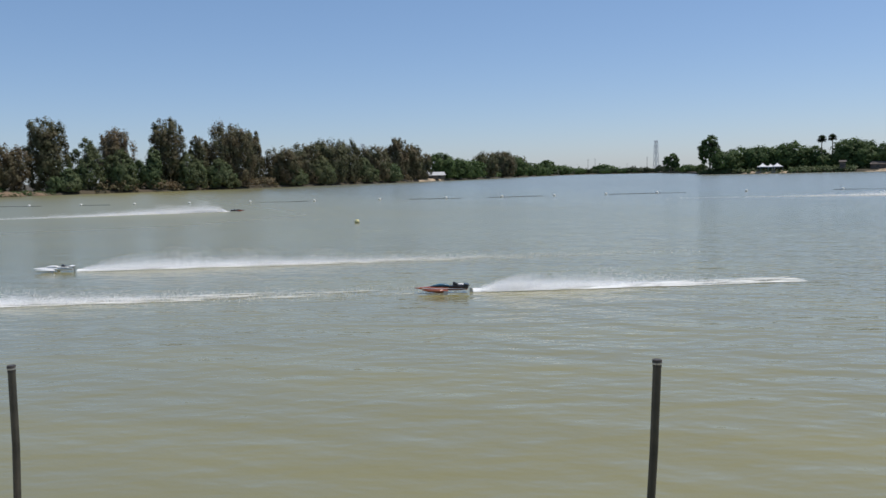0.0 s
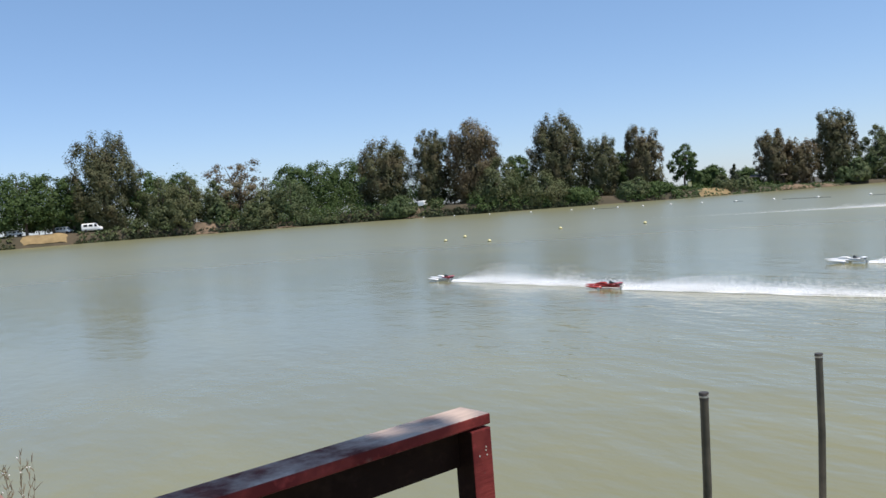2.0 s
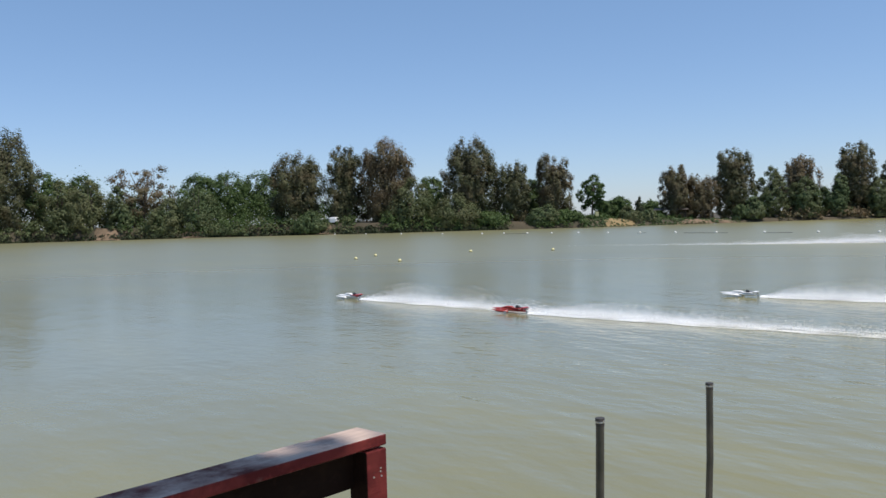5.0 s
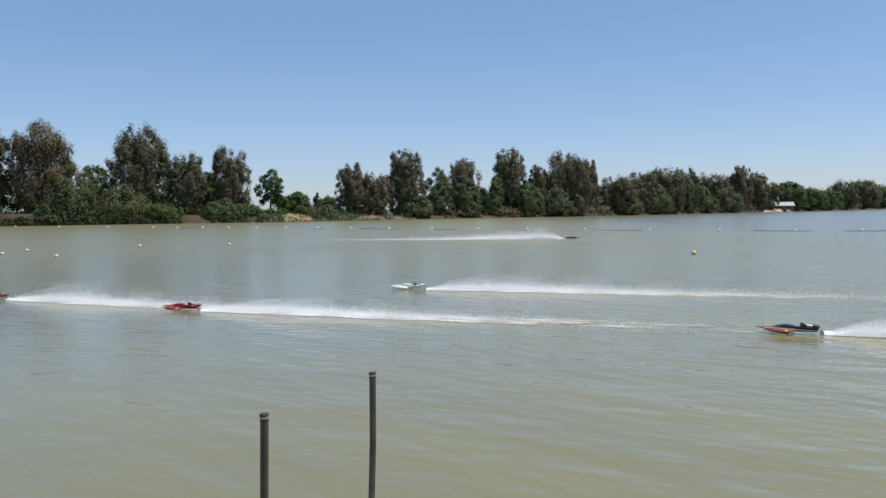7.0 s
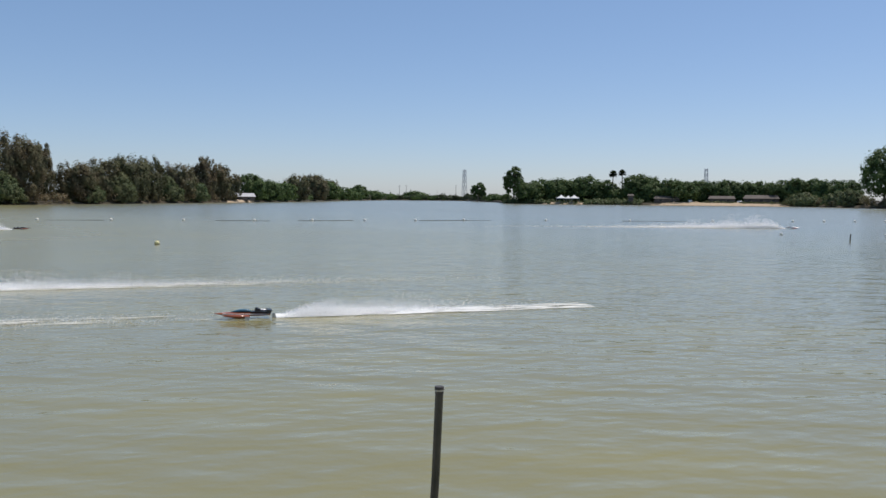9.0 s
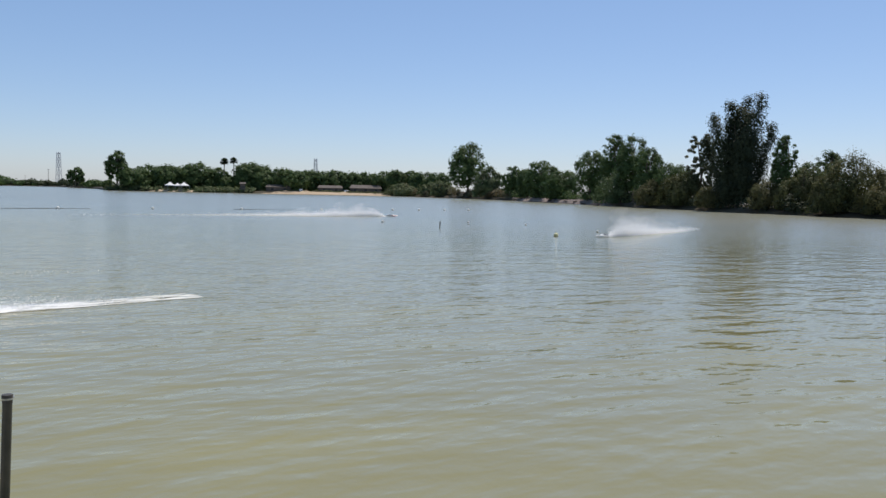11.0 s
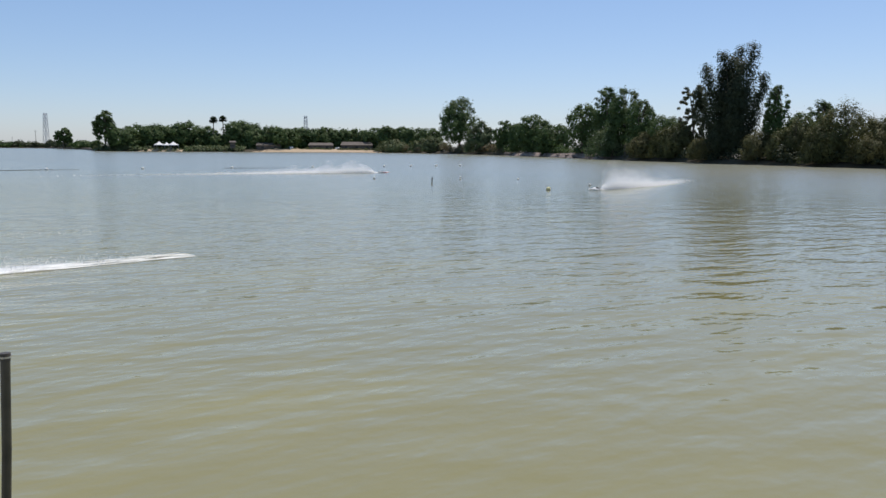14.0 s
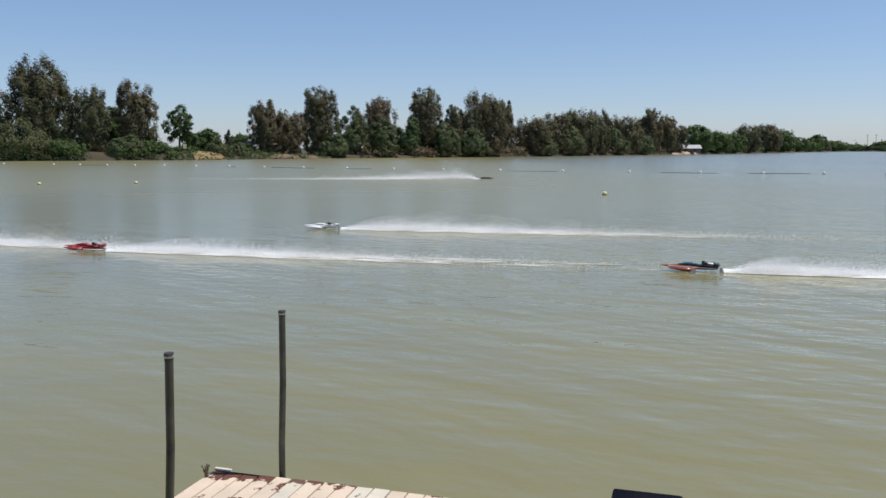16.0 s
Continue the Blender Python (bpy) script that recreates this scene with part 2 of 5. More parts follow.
# near-black board colour with the shade on it put in
M["board_shaded"] = paint_worn("shade_dark_board", (0.017, 0.008, 0.005), (0.036, 0.020, 0.014), 0.66)
M["rail_shaded"] = paint_worn("shade_dark_rail_paint", (0.040, 0.026, 0.030), (0.10, 0.085, 0.085), 0.68)
M["plank"] = dock_paint("faded_dock_paint", (0.70, 0.585, 0.45), (0.19, 0.085, 0.062))
M["plank_pale"] = dock_paint("pale_dock_paint", (0.70, 0.645, 0.52), (0.20, 0.12, 0.09))
M["pale_wood"] = mottled("weathered_pale_wood", (0.46, 0.42, 0.35), (0.74, 0.70, 0.62), 14.0, 0.85, 0.002)
M["deck"] = paint_worn("grey_deck_wood", (0.25, 0.20, 0.16), (0.33, 0.28, 0.23), 0.5)
M["beam"] = paint_worn("dock_frame_wood", (0.13, 0.05, 0.04), (0.24, 0.18, 0.14), 0.55)
M["pipe"] = mottled("black_pipe", (0.026, 0.028, 0.022), (0.100, 0.090, 0.068), 4.0, 0.42, 0.003, 7.0, 0.1)
M["clamp"] = material("bright_steel_clamp", (0.50, 0.50, 0.46), 0.35, 0.6)
M["pipe_cap"] = mottled("pipe_cap", (0.022, 0.020, 0.018), (0.085, 0.072, 0.060), 9.0, 0.6, 0.003)
M["nail"] = material("pale_nail_head", (0.62, 0.60, 0.55), 0.4, 0.5)
M["steel"] = mottled("galvanised_steel", (0.36, 0.39, 0.42), (0.48, 0.50, 0.53), 0.4, 0.55, 0.01)
M["pole_wood"] = mottled("pole_wood", (0.07, 0.055, 0.045), (0.13, 0.10, 0.08), 1.0, 0.9, 0.02)
M["white"] = mottled("white_gelcoat", (0.82, 0.82, 0.80), (0.88, 0.88, 0.86), 3.0, 0.25, 0.001)
M["red"] = mottled("red_gelcoat", (0.34, 0.040, 0.032), (0.42, 0.055, 0.042), 3.0, 0.25, 0.001)
M["orange"] = mottled("orange_gelcoat", (0.22, 0.060, 0.030), (0.30, 0.085, 0.040), 3.0, 0.25, 0.001)
M["black"] = mottled("black_carbon", (0.012, 0.013, 0.016), (0.03, 0.03, 0.035), 6.0, 0.3, 0.001)
M["blue"] = mottled("blue_canopy", (0.03, 0.09, 0.13), (0.05, 0.14, 0.20), 4.0, 0.2, 0.001)
M["alloy"] = material("engine_alloy", (0.45, 0.46, 0.48), 0.35, 0.9)
M["yellow"] = mottled("yellow_float", (0.64, 0.58, 0.26), (0.76, 0.70, 0.38), 4.0, 0.45, 0.003)
M["float_white"] = mottled("white_float", (0.66, 0.66, 0.60), (0.80, 0.80, 0.76), 5.0, 0.5, 0.003)
M["rope"] = mottled("wet_rope", (0.05, 0.05, 0.045), (0.10, 0.10, 0.085), 2.0, 0.8, 0.004)
M["canvas"] = mottled("white_canvas", (0.72, 0.71, 0.68), (0.82, 0.81, 0.78), 0.6, 0.8, 0.01)
M["stucco"] = mottled("grey_stucco", (0.095, 0.080, 0.066), (0.16, 0.135, 0.11), 0.4, 0.9, 0.02)
M["roof"] = mottled("brown_roof", (0.075, 0.062, 0.052), (0.14, 0.118, 0.10), 0.5, 0.85, 0.03)
M["roof_pale"] = mottled("pale_roof", (0.42, 0.42, 0.42), (0.55, 0.55, 0.54), 0.5, 0.7, 0.02)
M["glass"] = material("dark_glass", (0.02, 0.025, 0.03), 0.08)
M["tyre"] = material("tyre_rubber", (0.02, 0.02, 0.02), 0.8)
M["rock"] = mottled("bank_rock", (0.17, 0.13, 0.11), (0.34, 0.27, 0.23), 1.2, 0.9, 0.05)
M["stem"] = mottled("dry_stem", (0.09, 0.065, 0.04), (0.20, 0.15, 0.085), 8.0, 0.9, 0.002)
M["seed"] = material("seed_head", (0.75, 0.72, 0.66), 0.8)
d = material("water_drops", (0.97, 0.97, 0.96), 0.5)
glow = d.node_tree.nodes.new("ShaderNodeBsdfTranslucent")
glow.inputs[0].default_value = (0.97, 0.97, 0.96, 1)
both = d.node_tree.nodes.new("ShaderNodeMixShader")
link(d, d.node_tree.nodes["Principled BSDF"].outputs[0], both.inputs[1])
link(d, glow.outputs[0], both.inputs[2])
link(d, both.outputs[0], d.node_tree.nodes["Material Output"].inputs[0])
M["drop"] = d

# foam: broken white froth lying on the water, thinning out behind the boat
f = material("foam", (0.82, 0.83, 0.80), 0.7)
fv = coords(f, (2.8, 0.6, 1.0))
froth = noise_of(f, fv, 2.2, 6, 0.65)
axis = f.node_tree.nodes.new("ShaderNodeSeparateXYZ")
tex = f.node_tree.nodes.new("ShaderNodeTexCoord")
link(f, tex.outputs["Object"], axis.inputs[0])
along = ramp(f, axis.outputs[0], -1.0, -24.0)
cut = f.node_tree.nodes.new("ShaderNodeMath")
cut.operation = "MULTIPLY_ADD"
cut.inputs[1].default_value, cut.inputs[2].default_value = 0.44, 0.30
link(f, along, cut.inputs[0])
cover = f.node_tree.nodes.new("ShaderNodeMath")
cover.operation = "SUBTRACT"
link(f, froth, cover.inputs[0])
link(f, cut.outputs[0], cover.inputs[1])
cover = ramp(f, cover.outputs[0], -0.05, 0.16)
shade(f, Base_Color=mix(f, ramp(f, axis.outputs[0], -4.0, -18.0), (0.82, 0.83, 0.80), (0.60, 0.57, 0.42)), Alpha=cover)
M["foam"] = f


# ---- builders ----
def finish(name, bm, mat, smooth=False):
    me = bpy.data.meshes.new(name)
    bm.normal_update()
    bm.to_mesh(me)
    bm.free()
    me.materials.append(M[mat])
    if smooth:
        me.polygons.foreach_set("use_smooth", [True] * len(me.polygons))
    return me


def part(name, bm, mat, parent, label="", smooth=False):
    """One mesh, linked under its thing or part."""
    ob = new(name, finish(name, bm, mat, smooth))
    ob.parent = parent
    return tagged(ob, label)


def thing(name, m, label, category, group="", kind=""):
    ob = new(name)
    ob.empty_display_size = 0.3
    ob.matrix_world = m
    return tagged(ob, label, category, group, kind)


def soup(name, verts, faces, mat, smooth=False):
    """A mesh from arrays of corners and of faces with the same number of corners each."""
    me = bpy.data.meshes.new(name)
    verts, faces = np.asarray(verts, dtype=np.float32), np.asarray(faces, dtype=np.int32)
    n, k = faces.shape
    me.vertices.add(len(verts))
    me.vertices.foreach_set("co", verts.ravel())
    me.loops.add(n * k)
    me.loops.foreach_set("vertex_index", faces.ravel())
    me.polygons.add(n)
    me.polygons.foreach_set("loop_start", np.arange(0, n * k, k, dtype=np.int32))
    if smooth:
        me.polygons.foreach_set("use_smooth", np.ones(n, dtype=bool))
    me.update(calc_edges=True)
    me.materials.append(M[mat])
    return me


def tube(bm, a, b, ra, rb, sides=8, caps=True):
    """A tapered rod from a to b."""
    a, b = Vector(a), Vector(b)
    q = (b - a).to_track_quat("Z", "Y")
    rings = []
    for p, r in ((a, ra), (b, rb)):
        rings.append([bm.verts.new(p + q @ Vector((r * math.cos(2 * math.pi * i / sides), r * math.sin(2 * math.pi * i / sides), 0))) for i in range(sides)])
    for i in range(sides):
        j = (i + 1) % sides
        bm.faces.new((rings[0][i], rings[0][j], rings[1][j], rings[1][i]))
    if caps:
        bm.faces.new(rings[0][::-1])
        bm.faces.new(rings[1])
    return bm


def block(bm, size, at=(0, 0, 0), bevel=0.0, turn=None):
    m = Matrix.Translation(at) @ (turn or Matrix.Identity(4)) @ Matrix.Diagonal((*size, 1))
    made = bmesh.ops.create_cube(bm, size=1.0, matrix=m)
    if bevel:
        edges = {e for v in made["verts"] for e in v.link_edges}
        bmesh.ops.bevel(bm, geom=list(edges), offset=bevel, segments=2, affect="EDGES", profile=0.5)
    return bm


def box(size, at=(0, 0, 0), bevel=0.0, turn=None):
    return block(bmesh.new(), size, at, bevel, turn)


def loft(bm, sections, sides=10, power=2.6):
    """A closed body through rounded-box sections (x, y, half width, bottom, top)."""
    rings = []
    for x, y, hw, lo, hi in sections:
        ring = []
        for i in range(sides):
            a = 2 * math.pi * (i + 0.5) / sides
            c, s = math.cos(a), math.sin(a)
            u = math.copysign(abs(c) ** (2 / power), c)
            v = math.copysign(abs(s) ** (2 / power), s)
            ring.append(bm.verts.new((x, y + hw * u, (lo + hi) / 2 + (hi - lo) / 2 * v)))
        rings.append(ring)
    for p, q in zip(rings, rings[1:]):
        for i in range(sides):
            j = (i + 1) % sides
            bm.faces.new((p[i], p[j], q[j], q[i]))
    bm.faces.new(rings[0][::-1])
    bm.faces.new(rings[-1])
    bmesh.ops.recalc_face_normals(bm, faces=bm.faces)
    return bm


def ball(bm, at, r, squash=1.0, rings=7, sides=12):
    bmesh.ops.create_uvsphere(bm, u_segments=sides, v_segments=rings, radius=r, matrix=Matrix.Translation(at) @ Matrix.Diagonal((1, 1, squash, 1)))
    return bm


# ---- ground and lake ----
SHORE = [(-180, 3), (-120, 4), (-105, 6), (-92, 16), (-82, 60), (-74, 190), (-70, 215), (-60, 245), (-50, 250), (-36, 235), (-25, 218), (-12, 222), (-2.6, 250),
         (4, 268), (9, 290), (14, 325), (18, 370), (22, 430), (26, 540), (29, 760), (32, 980), (37, 900), (39.2, 640), (39.8, 480), (44, 452), (57, 445),
         (60, 420), (63, 375), (68, 295), (72, 240), (75.5, 203), (81.8, 172), (88, 152), (98, 135), (107, 115), (114, 50), (124, 14), (150, 5), (180, 3)]


def shore(azimuth):
    a, d = zip(*SHORE)
    r, b = float(np.interp(azimuth, a, d)), radians(azimuth)
    return r + 0.012 * r * noise.noise(Vector((math.sin(b) * 14, math.cos(b) * 14, 0)))


def wobble(x, y, s):
    return noise.noise(Vector((x * s, y * s, 3.7)))


def ground_height(over):
    return float(np.interp(over, (-40, -6, 0, 0.6, 2, 4, 12, 40, 4500), (-2.0, -0.7, -0.05, 0.35, 0.8, 1.0, 1.15, 1.4, 3.0)))


def terrain(azimuth, over):
    """Height of the bank a way behind the waterline: a cut bank about three metres high on the western shore."""
    b, r = radians(azimuth), shore(azimuth) + over
    x, y = r * math.sin(b), r * math.cos(b)
    high = float(np.interp(azimuth, (-70, -62, -42, -40, -37.5, -34, -21, -17, -8, -4), (0, 1, 1, 0.4, 0.4, 1, 1, 0.5, 0.4, 0)))
    z = ground_height(over) + 2.0 * high * float(np.interp(over, (0.3, 3.2, 6000), (0, 1, 1)))
    if over > 0:
        z += (0.35 * wobble(x, y, 0.09) + 0.2 * wobble(x, y, 0.4)) * min(1, over / 3)
    return z


def build_ground():
    steps, verts, faces = 1080, [], []
    rings = [-1.0, -0.6, -0.25] + [-3.0, -1.0, 0, 0.6, 1.3, 2.2, 3.5, 6, 12, 25, 50, 110, 260, 700, 1800, 4500]
    for i in range(steps):
        az = -180 + 360 * i / steps
        r0, a = shore(az), radians(az)
        for k, o in enumerate(rings):
            if k < 3:
                r = r0 * (1 + o) + 0.02
                z = -2.0
            else:
                r = max(r0 + o, r0 * 0.8)
                z = terrain(az, o)
            x, y = r * math.sin(a), r * math.cos(a)
            verts.append((x, y, z))
    k = len(rings)
    for i in range(steps):
        j = (i + 1) % steps
        for q in range(k - 1):
            faces.append((i * k + q, j * k + q, j * k + q + 1, i * k + q + 1))
    tagged(new("ground", soup("ground", verts, faces, "earth", True)), "dry brown earth banks with thin grass round the lake", "ground", kind="structure")


build_ground()
water_mesh = bmesh.new()
bmesh.ops.create_circle(water_mesh, cap_ends=True, segments=96, radius=1400)
tagged(new("water", finish("water", water_mesh, "water")), "muddy olive-green lake with small wind ripples", "water", kind="structure")

# near bank on which the landing stands
def build_near_bank():
    verts, faces, nx, ny = [], [], 110, 80
    for i in range(nx):
        x = -42 + 84 * i / (nx - 1)
        edge = float(np.interp(x, (-42, -20, -9, -6.5, -4.6, -2.6, 0, 6, 42), (12, 8.2, 5.95, 5.15, 3.5, 0.3, -2.3, -4.6, -34)))
        for j in range(ny):
            s = j / (ny - 1)
            y = edge - 0.35 + 0.9 - 46 * s ** 2.2
            z = float(np.interp(edge - y, (-0.6, 0, 0.5, 1.4, 3, 60), (-0.5, 0.0, 0.38, 0.75, 1.05, 1.5)))
            z += 0.16 * wobble(x, y, 0.8) * min(1, max(0, edge - y + 0.3))
            verts.append((x, y + 0.25 * wobble(x, 1, 0.7), z))
    for i in range(nx - 1):
        for j in range(ny - 1):
            faces.append((i * ny + j, i * ny + j + 1, (i + 1) * ny + j + 1, (i + 1) * ny + j))
    tagged(new("bank", soup("bank", verts, faces, "dry_bank", True)), "pale dry bank of earth and straw at the landing", "ground", kind="structure")


build_near_bank()


def polar(azimuth, distance, z=0.0):
    a = radians(azimuth)
    return Vector((distance * math.sin(a), distance * math.cos(a), z))


def strip(name, az0, az1, inner, outer, rise, mat, label, category):
    """A strip of bank along the shore between two bearings."""
    verts, faces, n, m = [], [], 60, 6
    for i in range(n + 1):
        az = az0 + (az1 - az0) * i / n
        ends = min(1, i / 12, (n - i) / 12)
        for j in range(m + 1):
            s = j / m
            p = polar(az, shore(az) + inner + (outer - inner) * s * ends)
            rough = 0.55 + 0.9 * wobble(p.x, p.y, 0.11) + 0.4 * wobble(p.x, p.y, 0.45)
            z = rise * (s ** 0.6) * ends * max(0.05, rough)
            over = inner + (outer - inner) * s * ends
            verts.append((p.x, p.y, max(z - 0.08 + 0.15 * ends, terrain(az, over) - 0.28 + 0.55 * ends + 0.2 * wobble(p.x, p.y, 0.35))))
    for i in range(n):
        for j in range(m):
            a = i * (m + 1) + j
            faces.append((a, a + m + 1, a + m + 2, a + 1))
    return tagged(new(name, soup(name, verts, faces, mat, True)), label, category, kind="structure")


strip("beach", 49.3, 58.4, -3, 14, 2.2, "sand", "pale sandy beach sloping to the water", "beach")
strip("bank", -59.0, -57.0, -1, 3, 1.2, "soil", "bare reddish cut bank under trees", "ground")
strip("bank", -55.1, -51.9, 0.7, 5, 1.8, "straw", "bare straw-coloured bank at the water's edge", "ground")
strip("bank", -44.8, -43.0, -1, 4, 1.9, "soil", "bare eroded bank of pale earth", "ground")
strip("bank", -39.3, -37.6, -1, 3, 1.2, "soil", "bare eroded bank of pale earth", "ground")
strip("bank", -30.7, -29.3, -1, 4, 1.8, "soil", "bare eroded bank of pale earth", "ground")
strip("bank", -11.2, -8.6, -1, 5, 0.7, "straw", "grassy slope running down to the lake", "ground")
strip("bank", -6.5, -2.2, -1, 3, 0.7, "soil", "bare earth bank below a shelter", "ground")
strip("bank", 42.0, 45.6, -1, 5, 0.5, "sand", "low pale bank below the canopy tents", "ground")
strip("bank", 20.9, 22.8, -1, 5, 1.4, "sand", "small landing of pale earth", "ground")
strip("bank", 66.5, 73.5, -1, 4, 1.6, "rock", "stony bank below dark trees", "ground")


# ---- trees ----
tree_count = [0]


def crown_mesh(rng, lobes, height, width, leaf, mat, cap, droop=0.8, slim=0.55):
    lobes = np.array(lobes, dtype=float)
    count = int(np.clip(11.0 * height * width / leaf ** 2, 600, cap))
    weight = (lobes[:, 3] * lobes[:, 4]) ** 0.75
    pick = rng.choice(len(lobes), count, p=weight / weight.sum())
    d = rng.normal(size=(count, 3))
    d /= np.linalg.norm(d, axis=1)[:, None]
    r = rng.random(count) ** 0.5
    r *= 1 + 0.07 * rng.normal(size=count) * (rng.random(count) < 0.5)
    q = lobes[pick]
    c = q[:, :3] + d * r[:, None] * np.stack([q[:, 3], q[:, 3], q[:, 4]], 1)
    c += rng.normal(size=(count, 3)) * ((0.15 if droop > 1.2 else 0.25) * q[:, 3:4] * (rng.random(count) < 0.65)[:, None])
    c[:, 2] = np.maximum(c[:, 2], 0.02 * height)
    ext = np.percentile(np.abs(c[:, :2] - np.median(c[:, :2], 0)), 99)
    c[:, :2] *= (width / 2) / max(ext, 0.1)
    c[:, 2] *= height / np.percentile(c[:, 2], 99.7)
    whole = (c - np.array((0, 0, 0.45 * height))) / np.array((width / 2, width / 2, 0.55 * height))
    face = 0.7 * d + 0.7 * whole + np.array((0, 0, 0.3)) + 0.24 * rng.normal(size=(count, 3))
    a = rng.normal(size=(count, 3))
    a[:, 2] *= droop
    a = np.cross(np.cross(face, a), face)
    a /= np.linalg.norm(a, axis=1)[:, None]
    b = np.cross(face, a)
    b /= np.linalg.norm(b, axis=1)[:, None]
    s = leaf * (0.55 + 0.9 * rng.random(count))[:, None]
    verts = np.stack([c + a * s, c - a * s * 0.6 + b * s * slim, c - a * s * 0.4 - b * s * slim], 1).reshape(-1, 3)
    return soup("crown", verts, np.arange(count * 3).reshape(-1, 3), mat)


def limb(points, radii, sides=6):
    """One bent, tapered limb through the points."""
    bm = bmesh.new()
    rings = []
    for i, (p, r) in enumerate(zip(points, radii)):
        ahead = points[min(i + 1, len(points) - 1)] - points[max(i - 1, 0)]
        q = ahead.to_track_quat("Z", "Y")
        rings.append([bm.verts.new(p + q @ Vector((r * math.cos(6.2832 * k / sides), r * math.sin(6.2832 * k / sides), 0))) for k in range(sides)])
    for a, b in zip(rings, rings[1:]):
        for k in range(sides):
            j = (k + 1) % sides
            bm.faces.new((a[k], a[j], b[j], b[k]))
    bm.faces.new(rings[0][::-1])
    bm.faces.new(rings[-1])
    return bm


def tree(x, y, height, width, name, label, mat, lobes_of, trunk=0.03, bare=0.3, cap=8000, category="tree", droop=0.8, slim=0.6):
    tree_count[0] += 1
    rng = np.random.default_rng(tree_count[0] * 7 + 3)
    far = math.hypot(x, y)
    base = ground_height(max(0.5, far - shore(math.degrees(math.atan2(x, y))))) - 0.15
    top = thing(name, Matrix.Translation((x, y, base)) @ pose(0, 0, 0, 0, 0, -math.degrees(math.atan2(x, y))), label, category, "trees round the lake")
    leaf = max(0.22, far * 0.00140)
    lobes = lobes_of(rng, height, width)
    bm = bmesh.new()
    lean = rng.normal(size=2) * 0.02 * height
    fork = Vector((lean[0], lean[1], height * max(0.2, bare)))
    tube(bm, (0, 0, -0.3), fork, height * trunk, height * trunk * 0.7)
    order = sorted(lobes, key=lambda q: -q[2])[:6]
    part("trunk", bm, "bark", top)
    for q in order:
        tip = Vector((q[0] * 0.85, q[1] * 0.85, q[2]))
        mid = fork.lerp(tip, 0.5) + Vector((*(rng.normal(size=2) * 0.03 * height), 0.02 * height))
        part("limb", limb((fork - Vector((0, 0, 0.02 * height)), mid, tip), height * trunk * np.array((0.5, 0.3, 0.08))), "bark", top)
    crown = new("crown", crown_mesh(rng, lobes, height, width, leaf, mat, cap, droop, slim))
    crown.parent = top
    return top


def clumps(rng, h, w, profile, leaders, count, size, stretch, inner=0.45):
    """Leaf clumps filling a crown: each leader is an upright form whose width follows the profile (height, share of its full width)."""
    heights, shares = zip(*profile)
    out = []
    for k, (lx, ly, top, wide) in enumerate(leaders):
        ragged = [0.86 + 0.28 * rng.random() for _ in range(9)]
        n = max(6, int(count * wide * top / sum(q[2] * q[3] for q in leaders)))
        for i in range(n):
            t = heights[0] + (1 - heights[0]) * ((i + rng.random()) / n)
            reach = float(np.interp(t, heights, shares)) * w * wide / 2 * ragged[int(t * 8)]
            r = size * w * (0.75 + 0.6 * rng.random())
            far_out = max(0.0, reach - 0.75 * r) * math.sqrt(inner + (1 - inner) * rng.random())
            a = 6.2832 * rng.random()
            out.append((lx * w + far_out * math.cos(a), ly * w + far_out * math.sin(a), h * top * t - 0.4 * r * stretch * t, r, r * stretch * (0.8 + 0.4 * rng.random())))
    return out


def gum_lobes(rng, h, w):
    """Two or three leaders of uneven height with upright plumes of leaves."""
    profile = ((0.06, 0.60), (0.2, 0.88), (0.35, 0.97), (0.6, 1.0), (0.82, 0.98), (0.93, 0.84), (1.0, 0.48))
    lead = [(-0.06 + 0.12 * rng.random(), 0.0, 1.0, 0.94)]
    lead.append((-0.22 if rng.random() < 0.5 else 0.22, 0.1 * rng.normal(), 0.84 + 0.13 * rng.random(), 0.66))
    lead.append((-lead[1][0], 0.1 * rng.normal(), 0.70 + 0.24 * rng.random(), 0.66))
    return clumps(rng, h, w, profile, lead, 150, 0.080, 1.7) + [(0, 0, h * 0.40, w * 0.38, h * 0.34), (0, 0, h * 0.70, w * 0.33, h * 0.20)] * 4


def round_lobes(rng, h, w):
    low = 0.24 if h > 16 else 0.08
    profile = ((low, 0.55), (low + 0.14, 0.92), (0.55, 1.0), (0.76, 0.95), (0.92, 0.72), (1.0, 0.35))
    lead = [(0.0, 0.0, 1.0, 0.9), (0.16 * rng.choice((-1, 1)), 0.1 * rng.normal(), 0.86 + 0.1 * rng.random(), 0.7)]
    return clumps(rng, h, w, profile, lead, 150, 0.078, 0.95) + [(0, 0, h * (0.44 + low / 2), w * 0.36, h * (0.36 - low / 2))] * 3


def willow_lobes(rng, h, w):
    profile = ((0.03, 0.88), (0.2, 1.0), (0.55, 0.95), (0.82, 0.74), (1.0, 0.3))
    lead = [(0.1 * rng.normal(), 0.0, 1.0, 0.75), (-0.22, 0.1 * rng.normal(), 0.65 + 0.2 * rng.random(), 0.6), (0.22, 0.1 * rng.normal(), 0.6 + 0.25 * rng.random(), 0.6)]
    return clumps(rng, h, w, profile, lead, 130, 0.080, 1.05) + [(0, 0, h * 0.36, w * 0.36, h * 0.32)] * 3


